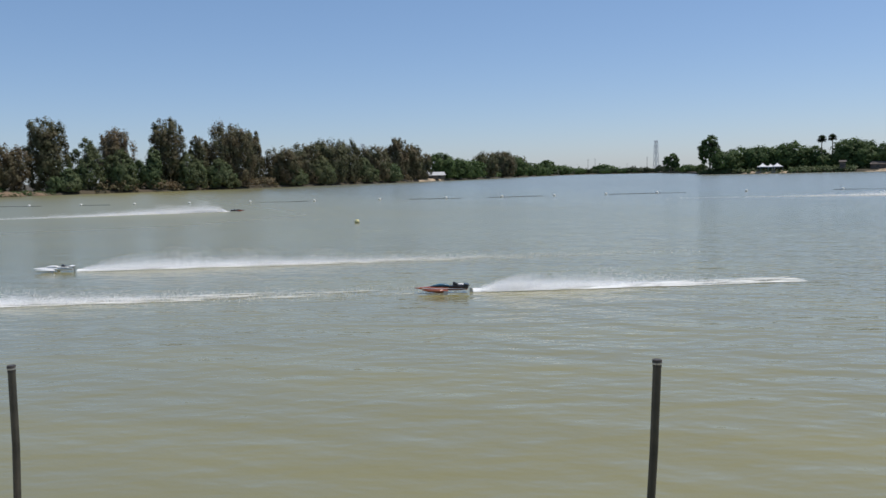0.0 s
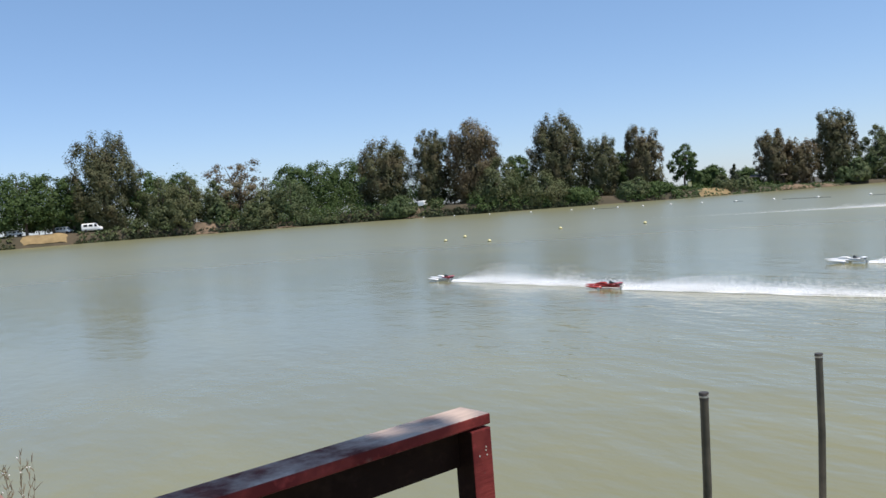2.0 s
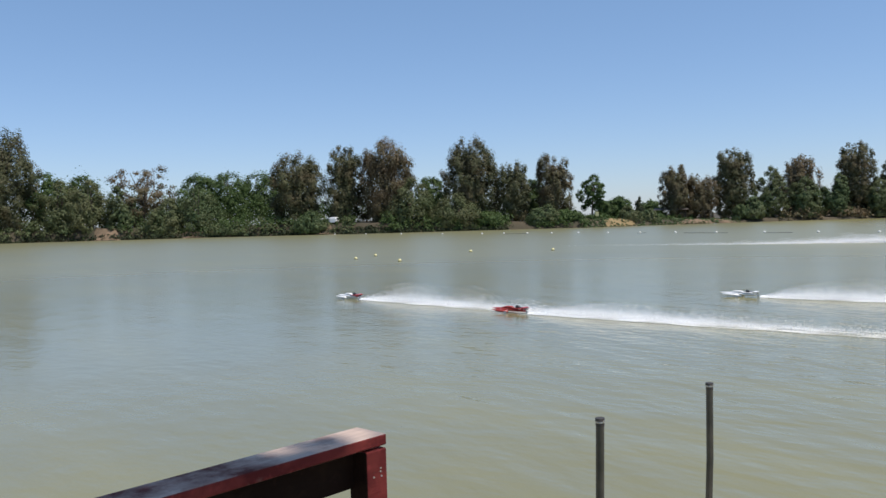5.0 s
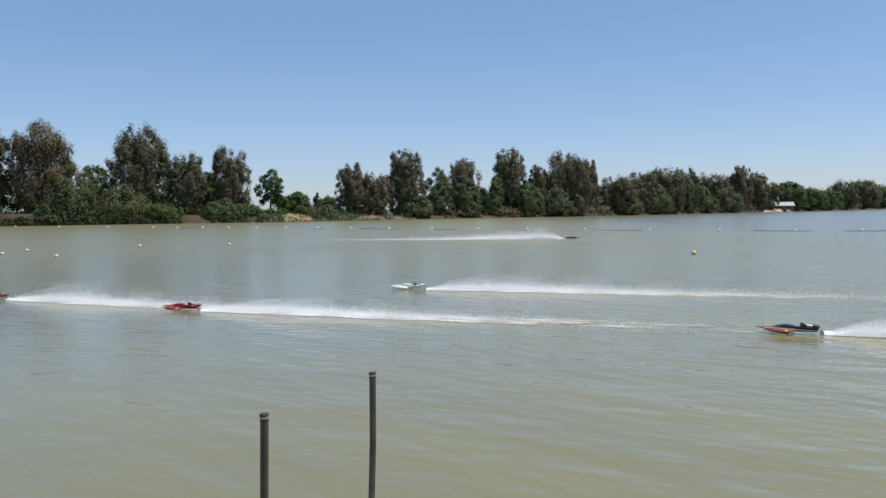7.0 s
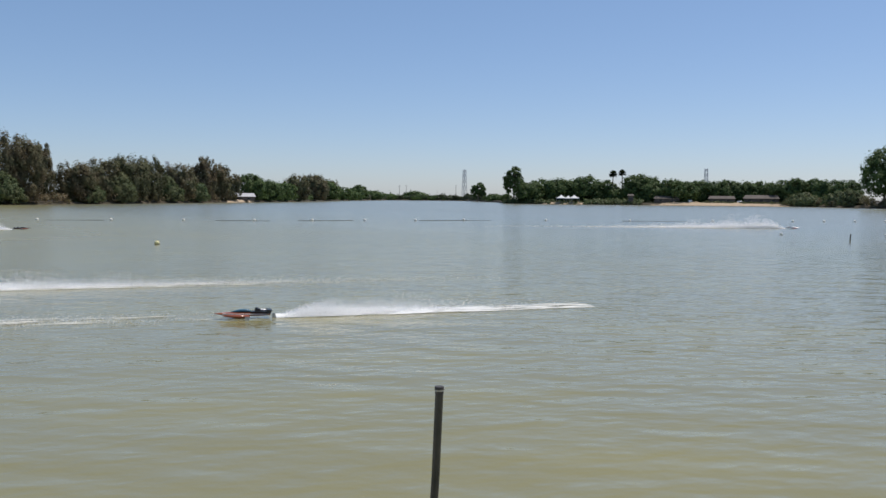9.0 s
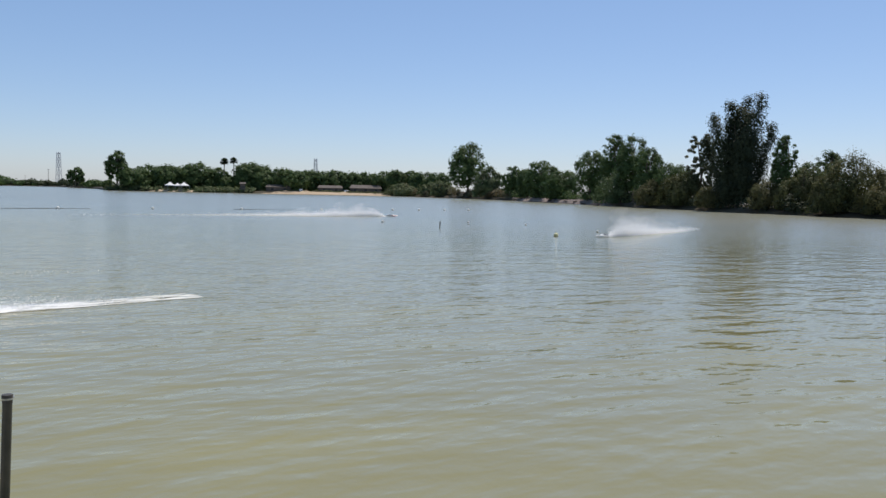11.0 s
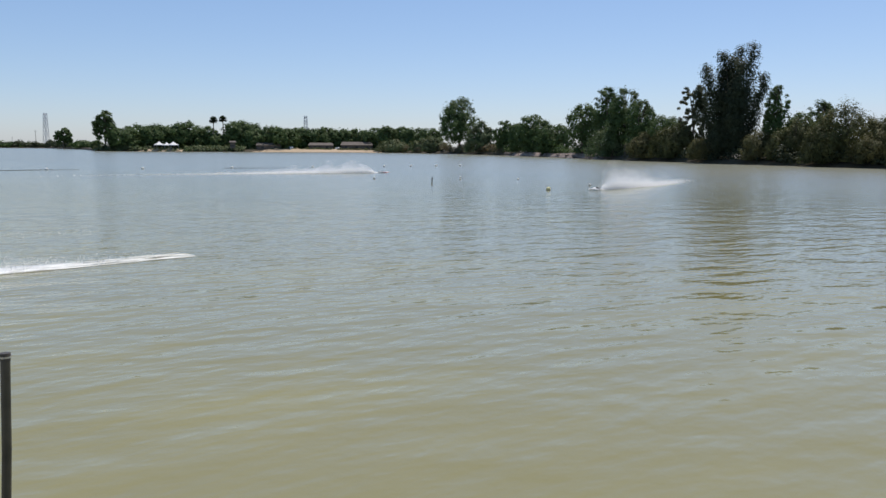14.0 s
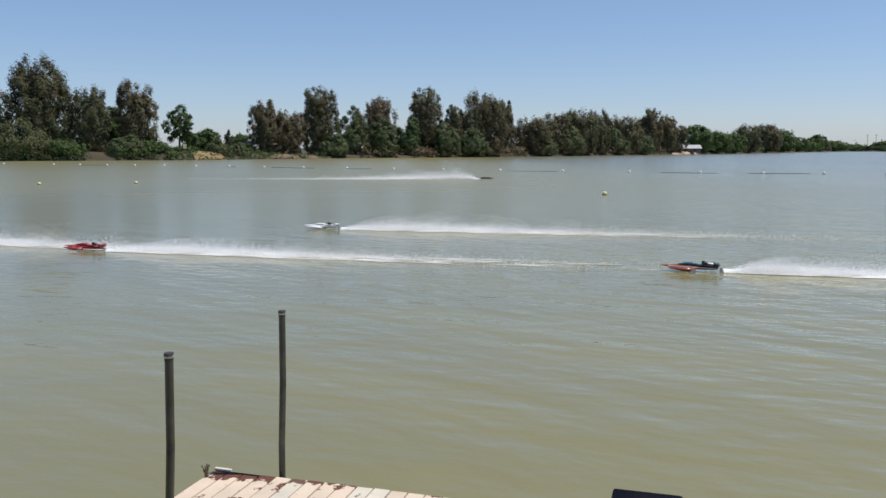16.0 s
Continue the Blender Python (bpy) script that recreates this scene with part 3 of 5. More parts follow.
def osier_lobes(rng, h, w):
    """A soft dome of fine upright plumes, hanging to the ground at its edge."""
    profile = ((0.02, 0.90), (0.2, 1.0), (0.5, 0.97), (0.78, 0.80), (0.93, 0.52), (1.0, 0.25))
    lead = [(0.05 * rng.normal(), 0.0, 1.0, 0.86), (-0.20, 0.1 * rng.normal(), 0.76 + 0.12 * rng.random(), 0.66), (0.20, 0.1 * rng.normal(), 0.72 + 0.16 * rng.random(), 0.66)]
    return clumps(rng, h, w, profile, lead, 190, 0.070, 1.9, 0.6) + [(0, 0, h * 0.36, w * 0.40, h * 0.34), (0, 0, h * 0.55, w * 0.30, h * 0.30)] * 4


def sparse_lobes(rng, h, w):
    profile = ((0.10, 0.5), (0.3, 0.55), (0.45, 0.7), (0.7, 1.0), (0.9, 0.8), (1.0, 0.3))
    lead = [(-0.16, 0, 0.96, 0.6), (0.17, 0.05, 1.0, 0.65), (0.0, -0.1, 0.7, 0.6)]
    return clumps(rng, h, w, profile, lead, 130, 0.060, 0.95)


def lone_lobes(rng, h, w):
    profile = ((0.34, 0.2), (0.5, 0.75), (0.7, 1.0), (0.9, 0.75), (1.0, 0.2))
    lead = [(0.08, 0, 1.0, 0.75), (-0.2, 0.05, 0.86, 0.55), (0.24, -0.05, 0.80, 0.45)]
    return clumps(rng, h, w, profile, lead, 90, 0.078, 0.9)


def conifer_lobes(rng, h, w):
    return [(0.05 * w * rng.normal(), 0.05 * w * rng.normal(), h * (0.12 + 0.09 * i), w * 0.45 * (1 - i / 10.5), h * 0.08) for i in range(10)]


def tall_lobes(rng, h, w):
    """Upright plumes side by side, the middle ones highest, as on an old unpruned gum."""
    out = [(0, 0, h * 0.26, w * 0.22, h * 0.22), (0, 0, h * 0.50, w * 0.27, h * 0.18)] * 3
    for px, py, top, thick in ((-0.40, 0.1, 0.62, 0.105), (-0.29, -0.12, 0.82, 0.110), (-0.12, 0.08, 0.94, 0.115), (0.06, 0.1, 0.985, 0.105), (0.23, -0.05, 1.0, 0.120), (0.38, 0.06, 0.74, 0.10), (0.10, -0.2, 0.84, 0.13), (-0.1, 0.15, 0.82, 0.13), (0.0, 0.0, 0.9, 0.14)):
        for i in range(13):
            t = (i + 0.5) / 13
            out.append((w * px * (0.42 + 0.58 * t) + 0.012 * w * rng.normal(), w * py + 0.03 * w * rng.normal(), h * (0.08 + (top - 0.11) * t), w * thick * (1.35 - 0.55 * t), h * 0.06))
    return out


def gum_tree(x, y, h, w):
    return tree(x, y, h, w, "gum_tree", "tall gum tree with brownish olive leaves on the bank", "gum_leaf", gum_lobes, 0.022, 0.3, 36000, droop=1.7, slim=0.5)


def round_tree(x, y, h, w):
    return tree(x, y, h, w, "broadleaf_tree", "rounded dark green broadleaf tree behind the bank", "round_leaf", round_lobes, 0.025, 0.28)


def willow(x, y, h, w):
    return tree(x, y, h, w, "willow", "bushy grey-green willow growing down to the water", "willow_leaf", willow_lobes, 0.03, 0.2, 9000, droop=1.3, slim=0.5)


def osier(x, y, h, w):
    return tree(x, y, h, w, "willow", "soft domed olive-brown willow hanging over the water", "olive_leaf", osier_lobes, 0.03, 0.2, 14000, droop=1.7, slim=0.45)


def lime_bush(x, y, h, w):
    return tree(x, y, h, w, "bush", "bright green rounded bush at the water's edge", "bush_leaf", round_lobes, 0.03, 0.2, 7000, "bush")


def sparse_gum(x, y, h, w):
    return tree(x, y, h, w, "gum_tree", "thin-crowned gum tree with open gaps in its leaves", "gum_leaf", sparse_lobes, 0.02, 0.4, 8000, droop=1.5, slim=0.5)


def lone_tree(x, y, h, w):
    return tree(x, y, h, w, "broadleaf_tree", "slender lone tree with a small open crown", "round_leaf", lone_lobes, 0.028, 0.36, 4500)


def conifer(x, y, h, w):
    return tree(x, y, h, w, "conifer", "small dark pointed conifer behind the bank", "dark_leaf", conifer_lobes, 0.02, 0.2, 1500)


def tall_gum(x, y, h, w):
    return tree(x, y, h, w, "gum_tree", "tall dark many-stemmed gum tree with upright plumes", "dark_leaf", tall_lobes, 0.02, 0.22, 80000, droop=2.2, slim=0.55)


lime_bush(-213.3, 116.6, 10.1, 9.6)
round_tree(-219.7, 115.2, 19.7, 16.1)
round_tree(-220.6, 122.9, 18.9, 15.1)
round_tree(-218.8, 130.2, 20.5, 13.1)
round_tree(-214.8, 136.2, 17.8, 11.0)
round_tree(-213.0, 142.0, 19.0, 15.9)
round_tree(-209.2, 149.3, 19.4, 14.6)
round_tree(-206.5, 155.8, 19.0, 13.2)
round_tree(-203.7, 160.5, 18.2, 10.0)
willow(-201.4, 162.3, 11.0, 7.3)
gum_tree(-197.8, 167.2, 29.8, 18.1)
round_tree(-190.7, 175.9, 18.3, 13.6)
willow(-182.9, 172.8, 15.7, 13.3)
willow(-175.9, 178.4, 15.6, 13.3)
round_tree(-185.0, 184.2, 17.4, 10.4)
sparse_gum(-166.8, 187.9, 19.5, 16.8)
willow(-167.3, 181.0, 13.7, 9.9)
round_tree(-162.7, 207.3, 17.8, 14.2)
round_tree(-154.0, 211.2, 18.1, 14.2)
round_tree(-145.1, 213.8, 18.0, 14.9)
willow(-150.6, 191.5, 13.4, 16.5)
willow(-157.2, 186.3, 10.4, 11.5)
willow(-139.1, 191.1, 2.5, 11.2)
gum_tree(-124.5, 202.2, 21.6, 14.8)
willow(-117.1, 196.9, 5.8, 10.9)
gum_tree(-111.3, 205.4, 22.8, 9.8)
gum_tree(-99.1, 205.8, 24.0, 14.2)
willow(-91.4, 204.0, 13.5, 13.8)
round_tree(-92.3, 220.4, 14.2, 9.6)
gum_tree(-78.4, 216.0, 23.9, 14.0)
willow(-79.6, 208.9, 9.2, 14.1)
round_tree(-71.3, 211.5, 4.3, 9.6)
gum_tree(-67.7, 219.5, 17.0, 10.8)
gum_tree(-56.5, 223.6, 19.0, 9.5)
round_tree(-64.4, 230.3, 12.7, 7.8)
willow(-57.7, 216.8, 5.6, 8.7)
round_tree(-52.5, 219.6, 4.1, 9.0)
lone_tree(-46.8, 226.5, 13.3, 7.9)
round_tree(-41.3, 237.1, 7.3, 6.6)
conifer(-36.7, 243.8, 7.1, 4.6)
round_tree(-46.1, 239.1, 3.7, 6.1)
round_tree(-35.2, 257.5, 6.1, 8.0)
willow(-37.2, 230.7, 4.8, 7.0)
willow(-33.1, 234.7, 3.7, 6.4)
round_tree(-43.7, 234.5, 6.0, 6.4)
gum_tree(-26.7, 247.2, 15.7, 9.2)
gum_tree(-20.5, 251.3, 12.8, 9.4)
gum_tree(-11.6, 258.1, 20.1, 10.9)
willow(-7.5, 255.7, 6.5, 8.7)
willow(-1.9, 262.2, 14.9, 10.0)
gum_tree(6.0, 274.7, 18.2, 11.6)
willow(7.4, 265.6, 11.7, 9.7)
willow(15.1, 270.6, 12.4, 8.8)
gum_tree(21.7, 279.4, 21.7, 11.0)
gum_tree(33.2, 287.7, 16.7, 7.0)
willow(28.6, 278.1, 11.6, 10.6)
gum_tree(43.7, 292.8, 21.4, 16.7)
gum_tree(53.9, 304.8, 19.2, 7.0)
willow(38.9, 284.3, 9.4, 11.6)
gum_tree(63.8, 308.6, 13.5, 13.4)
gum_tree(75.3, 320.2, 15.2, 13.0)
willow(68.6, 309.3, 6.6, 12.6)
gum_tree(88.4, 332.0, 17.6, 15.8)
willow(82.2, 321.8, 11.0, 13.1)
gum_tree(99.7, 343.0, 17.6, 12.1)
willow(109.5, 349.8, 10.4, 11.9)
gum_tree(118.2, 361.4, 15.8, 14.2)
gum_tree(135.5, 380.3, 20.2, 10.8)
gum_tree(146.1, 390.0, 17.3, 11.1)
gum_tree(154.2, 397.0, 13.4, 10.8)
willow(125.8, 365.9, 8.3, 14.9)
round_tree(175.9, 424.1, 13.9, 17.3)
round_tree(191.6, 440.4, 11.6, 19.7)
round_tree(212.1, 463.5, 10.6, 20.8)
gum_tree(233.1, 486.6, 16.2, 16.5)
gum_tree(272.2, 539.9, 17.7, 20.5)
round_tree(310.0, 592.3, 15.1, 20.1)
gum_tree(274.5, 542.9, 17.9, 17.2)
gum_tree(320.9, 606.5, 16.4, 13.9)
round_tree(356.6, 652.8, 11.2, 20.1)
round_tree(415.4, 723.2, 14.2, 19.2)
round_tree(383.9, 685.1, 8.2, 26.5)
round_tree(460.0, 771.6, 9.8, 26.8)
round_tree(511.0, 824.0, 7.2, 26.3)
round_tree(545.5, 817.9, 10.2, 26.7)
round_tree(543.2, 794.5, 6.2, 32.7)
round_tree(536.8, 822.7, 5.6, 26.7)
round_tree(547.8, 771.7, 5.0, 25.7)
round_tree(551.2, 752.3, 4.4, 25.3)
lone_tree(466.7, 596.5, 16.9, 14.4)
round_tree(421.2, 517.6, 5.4, 18.1)
round_tree(314.2, 374.7, 4.8, 6.6)
lone_tree(312.0, 366.2, 20.3, 11.7)
round_tree(315.6, 355.1, 11.5, 16.7)
round_tree(328.7, 357.6, 13.1, 19.6)
round_tree(328.8, 346.0, 13.2, 18.0)
round_tree(335.6, 340.3, 13.0, 16.0)
round_tree(337.3, 332.3, 14.8, 17.7)
round_tree(346.7, 327.4, 12.4, 14.6)
round_tree(344.3, 319.2, 8.5, 11.2)
round_tree(356.3, 312.2, 15.5, 18.2)
round_tree(363.0, 309.9, 14.3, 16.4)
round_tree(358.7, 302.3, 11.3, 18.5)
round_tree(361.5, 295.0, 12.8, 15.9)
round_tree(361.0, 285.2, 11.5, 15.0)
round_tree(379.3, 290.2, 12.2, 16.1)
round_tree(384.2, 282.8, 11.8, 16.6)
round_tree(388.0, 276.7, 12.5, 15.3)
round_tree(392.5, 269.3, 11.6, 17.0)
round_tree(398.5, 263.1, 11.8, 16.3)
round_tree(396.6, 250.3, 12.2, 14.7)
round_tree(385.7, 235.8, 13.0, 11.3)
round_tree(391.3, 230.1, 12.5, 13.0)
round_tree(381.5, 215.7, 11.6, 15.1)
round_tree(372.5, 202.6, 11.2, 11.4)
willow(371.0, 223.6, 6.1, 16.2)
willow(359.1, 200.3, 6.4, 12.6)
willow(367.1, 215.6, 4.7, 15.8)
willow(349.9, 187.7, 7.0, 12.1)
willow(349.1, 184.9, 6.4, 10.6)
round_tree(335.9, 167.4, 23.8, 19.7)
willow(315.5, 147.0, 12.7, 13.6)
round_tree(298.7, 129.6, 12.1, 8.4)
round_tree(287.9, 118.5, 10.8, 8.4)
round_tree(274.8, 108.2, 13.3, 12.4)
round_tree(262.8, 95.6, 9.6, 11.4)
round_tree(262.4, 97.9, 6.2, 9.5)
round_tree(236.0, 77.4, 14.7, 10.8)
round_tree(225.5, 67.6, 18.4, 8.0)
round_tree(212.7, 58.5, 17.1, 8.4)
round_tree(203.1, 52.1, 13.6, 7.9)
willow(215.4, 62.6, 9.2, 13.7)
round_tree(199.6, 45.2, 9.5, 9.7)
osier(191.4, 41.3, 7.6, 10.6)
osier(198.1, 49.7, 6.2, 8.3)
tall_gum(179.0, 27.6, 22.4, 12.6)
sparse_gum(191.8, 37.6, 15.9, 5.8)
round_tree(172.2, 18.1, 13.9, 5.0)
osier(180.7, 32.2, 4.8, 7.4)
osier(169.8, 20.6, 5.5, 6.8)
osier(166.0, 14.3, 7.6, 8.8)
round_tree(186.7, 11.4, 11.4, 6.1)
osier(157.1, 5.5, 10.1, 12.2)
round_tree(173.9, 13.9, 8.7, 6.9)
osier(154.2, -1.0, 8.1, 8.9)
osier(157.5, 8.6, 6.5, 7.2)
osier(151.3, 0.7, 5.1, 7.8)
osier(151.5, -5.0, 9.8, 8.8)
osier(147.5, -9.1, 10.7, 14.5)
osier(143.4, -13.0, 9.0, 8.0)
osier(146.7, -4.5, 5.7, 7.5)
round_tree(149.2, -19.0, 7.0, 7.3)
round_tree(146.5, -22.6, 8.5, 6.2)
round_tree(140.0, -19.5, 5.4, 7.7)
osier(137.8, -17.0, 3.7, 6.8)
osier(136.6, -24.0, 7.3, 8.2)
round_tree(136.6, -29.7, 8.1, 8.1)
osier(127.9, -34.3, 7.2, 8.2)
round_tree(124.1, -40.5, 7.7, 8.5)
osier(113.2, -44.8, 6.8, 8.8)


def palm(x, y, h, spread, lean):
    top = thing("palm_tree", Matrix.Translation((x, y, 1.2)), "tall slim fan palm rising above the trees", "palm tree", "palms")
    bm = bmesh.new()
    tip = Vector((lean, 0, h - spread * 0.5))
    tube(bm, (0, 0, 0), tip * 0.5, 0.32, 0.26)
    tube(bm, tip * 0.5, tip, 0.26, 0.22)
    part("trunk", bm, "bark", top)
    rng = np.random.default_rng(int(abs(x)))
    verts, faces = [], []
    for i in range(90):
        d = rng.normal(size=3)
        d /= np.linalg.norm(d)
        if d[2] < -0.55:
            d[2] *= -1
        side = np.cross(d, (0, 0, 1))
        side /= np.linalg.norm(side) + 1e-6
        c = np.array(tip)
        n = len(verts)
        verts += [c, c + d * spread * 0.32 + side * spread * 0.13, c + d * spread * 0.5 + np.array((0, 0, -0.06 * spread)), c + d * spread * 0.32 - side * spread * 0.13]
        faces.append((n, n + 1, n + 2, n + 3))
    crown = new("crown", soup("crown", verts, faces, "palm_leaf"))
    crown.parent = top


pa, pb = polar(47.08, 470), polar(47.74, 474)
palm(pa.x, pa.y, 18.2, 5.4, 0.4)
palm(pb.x, pb.y, 18.8, 5.2, -0.3)


# bearings between which the bank lies open
CLEARINGS = ((-59.6, -50.0), (-46.2, -44.9), (-39.7, -38.2), (-32.0, -31.5), (-30.2, -28.9), (43.2, 45.2))


def undergrowth(name, az0, az1, inner, outer, tall, mat, label, count, seed):
    """Low growth along the foot of the far trees: many rounded bushes of uneven size with gaps between them."""
    rng = np.random.default_rng(seed)
    mean_r = shore((az0 + az1) / 2)
    leaf = max(0.26, mean_r * 0.0013)
    area = radians(az1 - az0) * mean_r * (outer - inner)
    bushes = int(np.clip(area / (0.28 * tall) ** 2 * 0.55, 30, 900))
    per = int(np.clip(1.5 * count / bushes, 24, 900))
    verts = []
    for k in range(bushes):
        az = az0 + (az1 - az0) * rng.random()
        deep = inner + (outer - inner) * rng.random()
        swell_here = 0.5 + 0.5 * noise.noise(Vector((az * 1.7, seed, 0)))
        high = tall * (0.30 + 0.95 * swell_here) * (0.45 + 0.65 * rng.random())
        open_bank = any(g0 < az < g1 for g0, g1 in CLEARINGS) and deep < 13
        if open_bank:
            if rng.random() < 0.3:
                continue
            high = min(high, 0.35 + 0.9 * rng.random())
        wide = high * (0.42 + 0.30 * rng.random())
        deep = max(deep, min(0.75 * wide - 0.6, 4.0))
        p = polar(az, shore(az) + deep)
        foot = max(0.05, terrain(az, deep)) - 0.25
        n = max(10, int(per * (high / tall) ** 1.5))
        d = rng.normal(size=(n, 3))
        d /= np.linalg.norm(d, axis=1)[:, None]
        d[:, 2] = np.where(d[:, 2] < -0.35, -d[:, 2], d[:, 2])
        lumps = np.array([1.0 + 0.35 * noise.noise(Vector((q[0] * 2.1 + k, q[1] * 2.1, q[2] * 2.1 + seed))) for q in d])
        r = (rng.random(n) ** 0.35) * lumps * (1 + 0.07 * rng.normal(size=n))
        c = d * r[:, None] * np.array((wide, wide, high * 0.58)) + np.array((p.x, p.y, foot + high * 0.42))
        c[:, 2] = np.maximum(c[:, 2], foot + 0.1)
        face = d + np.array((0, 0, 0.25)) + 0.4 * rng.normal(size=(n, 3))
        a = np.cross(face, rng.normal(size=(n, 3)))
        a /= np.linalg.norm(a, axis=1)[:, None]
        b = np.cross(face, a)
        b /= np.linalg.norm(b, axis=1)[:, None]
        s = leaf * (0.6 + 0.8 * rng.random(n))[:, None]
        verts.append(np.stack([c + a * s, c + b * s * 0.6, c - a * s * 0.8, c - b * s * 0.6], 1).reshape(-1, 3))
    verts = np.concatenate(verts)
    tagged(new(name, soup(name, verts, np.arange(len(verts)).reshape(-1, 4), mat)), label, "shrubs", kind="stuff")


undergrowth("wood", -66, -17.5, 14, 34, 10.5, "round_leaf", "continuous green wood behind the bank trees", 38000, 21)
undergrowth("wood", -46.5, -33, 15, 26, 16.5, "round_leaf", "taller green wood behind the scrub", 9000, 35)
# dark leaf colour here stands for the shade under the crowns
undergrowth("wood", -66, -48.5, 22, 36, 6.5, "dark_leaf", "undergrowth below the broadleaf wood, coloured dark for the tree shade", 14000, 41)
undergrowth("wood", 0.5, 21, 14, 40, 6.5, "gum_leaf", "brownish wood behind the bank trees", 10000, 22)
undergrowth("shrubs", -12.0, -5.0, 5, 18, 2.2, "round_leaf", "low green scrub on the slope", 3000, 23)
undergrowth("shrubs", -66, -59.6, -0.9, 12, 5.0, "round_leaf", "dark undergrowth below the trees", 6000, 1)
undergrowth("shrubs", -59.8, -55.3, -0.9, 9, 2.0, "willow_leaf", "dark tufts and weeds on the cut bank", 3500, 31)
undergrowth("shrubs", -51.6, -49.4, -0.9, 9, 2.0, "willow_leaf", "dark tufts and weeds on the cut bank", 2500, 33)
undergrowth("shrubs", -12.2, -2.2, -0.9, 7, 0.8, "willow_leaf", "grass tufts along the water's edge", 5000, 32)
# bank-foot shade, put in as dark-coloured weeds
undergrowth("shrubs", -66, -55.2, -1.2, 1.0, 1.5, "dark_leaf", "weeds at the foot of the cut bank, coloured dark for the shade", 5000, 51)
undergrowth("shrubs", -51.8, -28, -1.2, 1.2, 1.7, "dark_leaf", "weeds at the foot of the cut bank, coloured dark for the shade", 9000, 52)
undergrowth("shrubs", -49.4, -45, -0.9, 8, 4.5, "willow_leaf", "scrub along the water's edge", 5000, 2)
undergrowth("shrubs", -43, -28, -0.9, 7, 4.0, "willow_leaf", "scrub along the water's edge", 8000, 3)
undergrowth("shrubs", -43, -28, 0.5, 9, 4.6, "round_leaf", "dark green scrub below the gum trees", 7000, 42)
# dark weeds added for the band of shade at the waterline
undergrowth("shrubs", -28, -17.4, -1.2, 1.5, 1.5, "dark_leaf", "weeds along the waterline, coloured dark for the shade there", 5000, 53)
undergrowth("shrubs", -26.2, -17.4, -0.9, 6, 3.5, "round_leaf", "scrub along the water's edge", 6500, 4)
undergrowth("shrubs", -15.4, -12, -0.9, 6, 3.5, "round_leaf", "dark scrub along the water's edge", 2500, 5)
undergrowth("shrubs", 0, 20.8, -0.9, 8, 4.2, "gum_leaf", "brownish scrub under the gum trees", 11000, 6)
undergrowth("shrubs", 23, 29, -0.9, 10, 6.0, "round_leaf", "dark scrub under the far trees", 3500, 7)
undergrowth("shrubs", 28.6, 39, 4, 30, 7.0, "dark_leaf", "dark low wood along the far shore", 4500, 8)
undergrowth("shrubs", 39.7, 49.0, -0.9, 10, 3.2, "willow_leaf", "low scrub on the point", 5000, 9)
undergrowth("wood", 48.5, 62, 22, 60, 11.5, "round_leaf", "continuous dark wood behind the beach", 12000, 10)
undergrowth("shrubs", 49.4, 58.2, 7.5, 10, 1.7, "willow_leaf", "patchy scrub between the beach and the buildings", 1600, 34)
undergrowth("shrubs", 58.0, 66.5, -0.9, 10, 4.5, "gum_leaf", "brown scrub beside the beach", 6000, 11)
undergrowth("shrubs", 66.5, 74, 3, 14, 3.8, "round_leaf", "dark scrub below the trees", 4500, 12)
# shade under the eastern trees is put into this scrub's colour
undergrowth("shrubs", 74, 113, -0.9, 9, 4.6, "dark_leaf", "scrub hanging over the water, coloured dark for the shade under the trees", 22000, 13)
undergrowth("wood", 72, 113, 14, 34, 9.2, "olive_leaf", "olive wood behind the shore scrub", 16000, 14)


# ---- far structures ----
def lattice_tower(az, distance, height, wide, label):
    top = thing("transmission_tower", Matrix.Translation(polar(az, distance, 0.5)) @ pose(0, 0, 0, 0, 0, 20), label, "tower")
    body = bmesh.new()
    levels = [(0.0, 1.0), (0.25, 0.86), (0.5, 0.74), (0.72, 0.66), (0.88, 0.60), (1.0, 0.52)]
    r = wide * 0.040
    for (t0, s0), (t1, s1) in zip(levels, levels[1:]):
        p = [Vector((sx * wide * s0 / 2, sy * wide * s0 / 2, height * t0)) for sx, sy in ((-1, -1), (1, -1), (1, 1), (-1, 1))]
        q = [Vector((sx * wide * s1 / 2, sy * wide * s1 / 2, height * t1)) for sx, sy in ((-1, -1), (1, -1), (1, 1), (-1, 1))]
        for i in range(4):
            j = (i + 1) % 4
            tube(body, p[i], q[i], r, r, 4)
            tube(body, p[i], q[j], r * 0.6, r * 0.6, 4)
            tube(body, p[j], q[i], r * 0.6, r * 0.6, 4)
    part("mast", body, "steel", top)
    for t in (0.72, 0.84, 0.96):
        arm = bmesh.new()
        tube(arm, (-wide * 0.55, 0, height * t), (wide * 0.55, 0, height * t), r * 0.8, r * 0.8, 4)
        tube(arm, (-wide * 0.55, 0, height * t), (0, 0, height * (t + 0.03)), r * 0.5, r * 0.5, 4)
        tube(arm, (wide * 0.55, 0, height * t), (0, 0, height * (t + 0.03)), r * 0.5, r * 0.5, 4)
        part("cross_arm", arm, "steel", top)


lattice_tower(37.07, 1500, 54, 7.5, "tall grey lattice pylon far behind the lake")
lattice_tower(53.1, 1300, 49, 6.5, "grey lattice pylon behind the wood")
lattice_tower(17.32, 1250, 52, 6.5, "grey lattice pylon behind the gum trees")


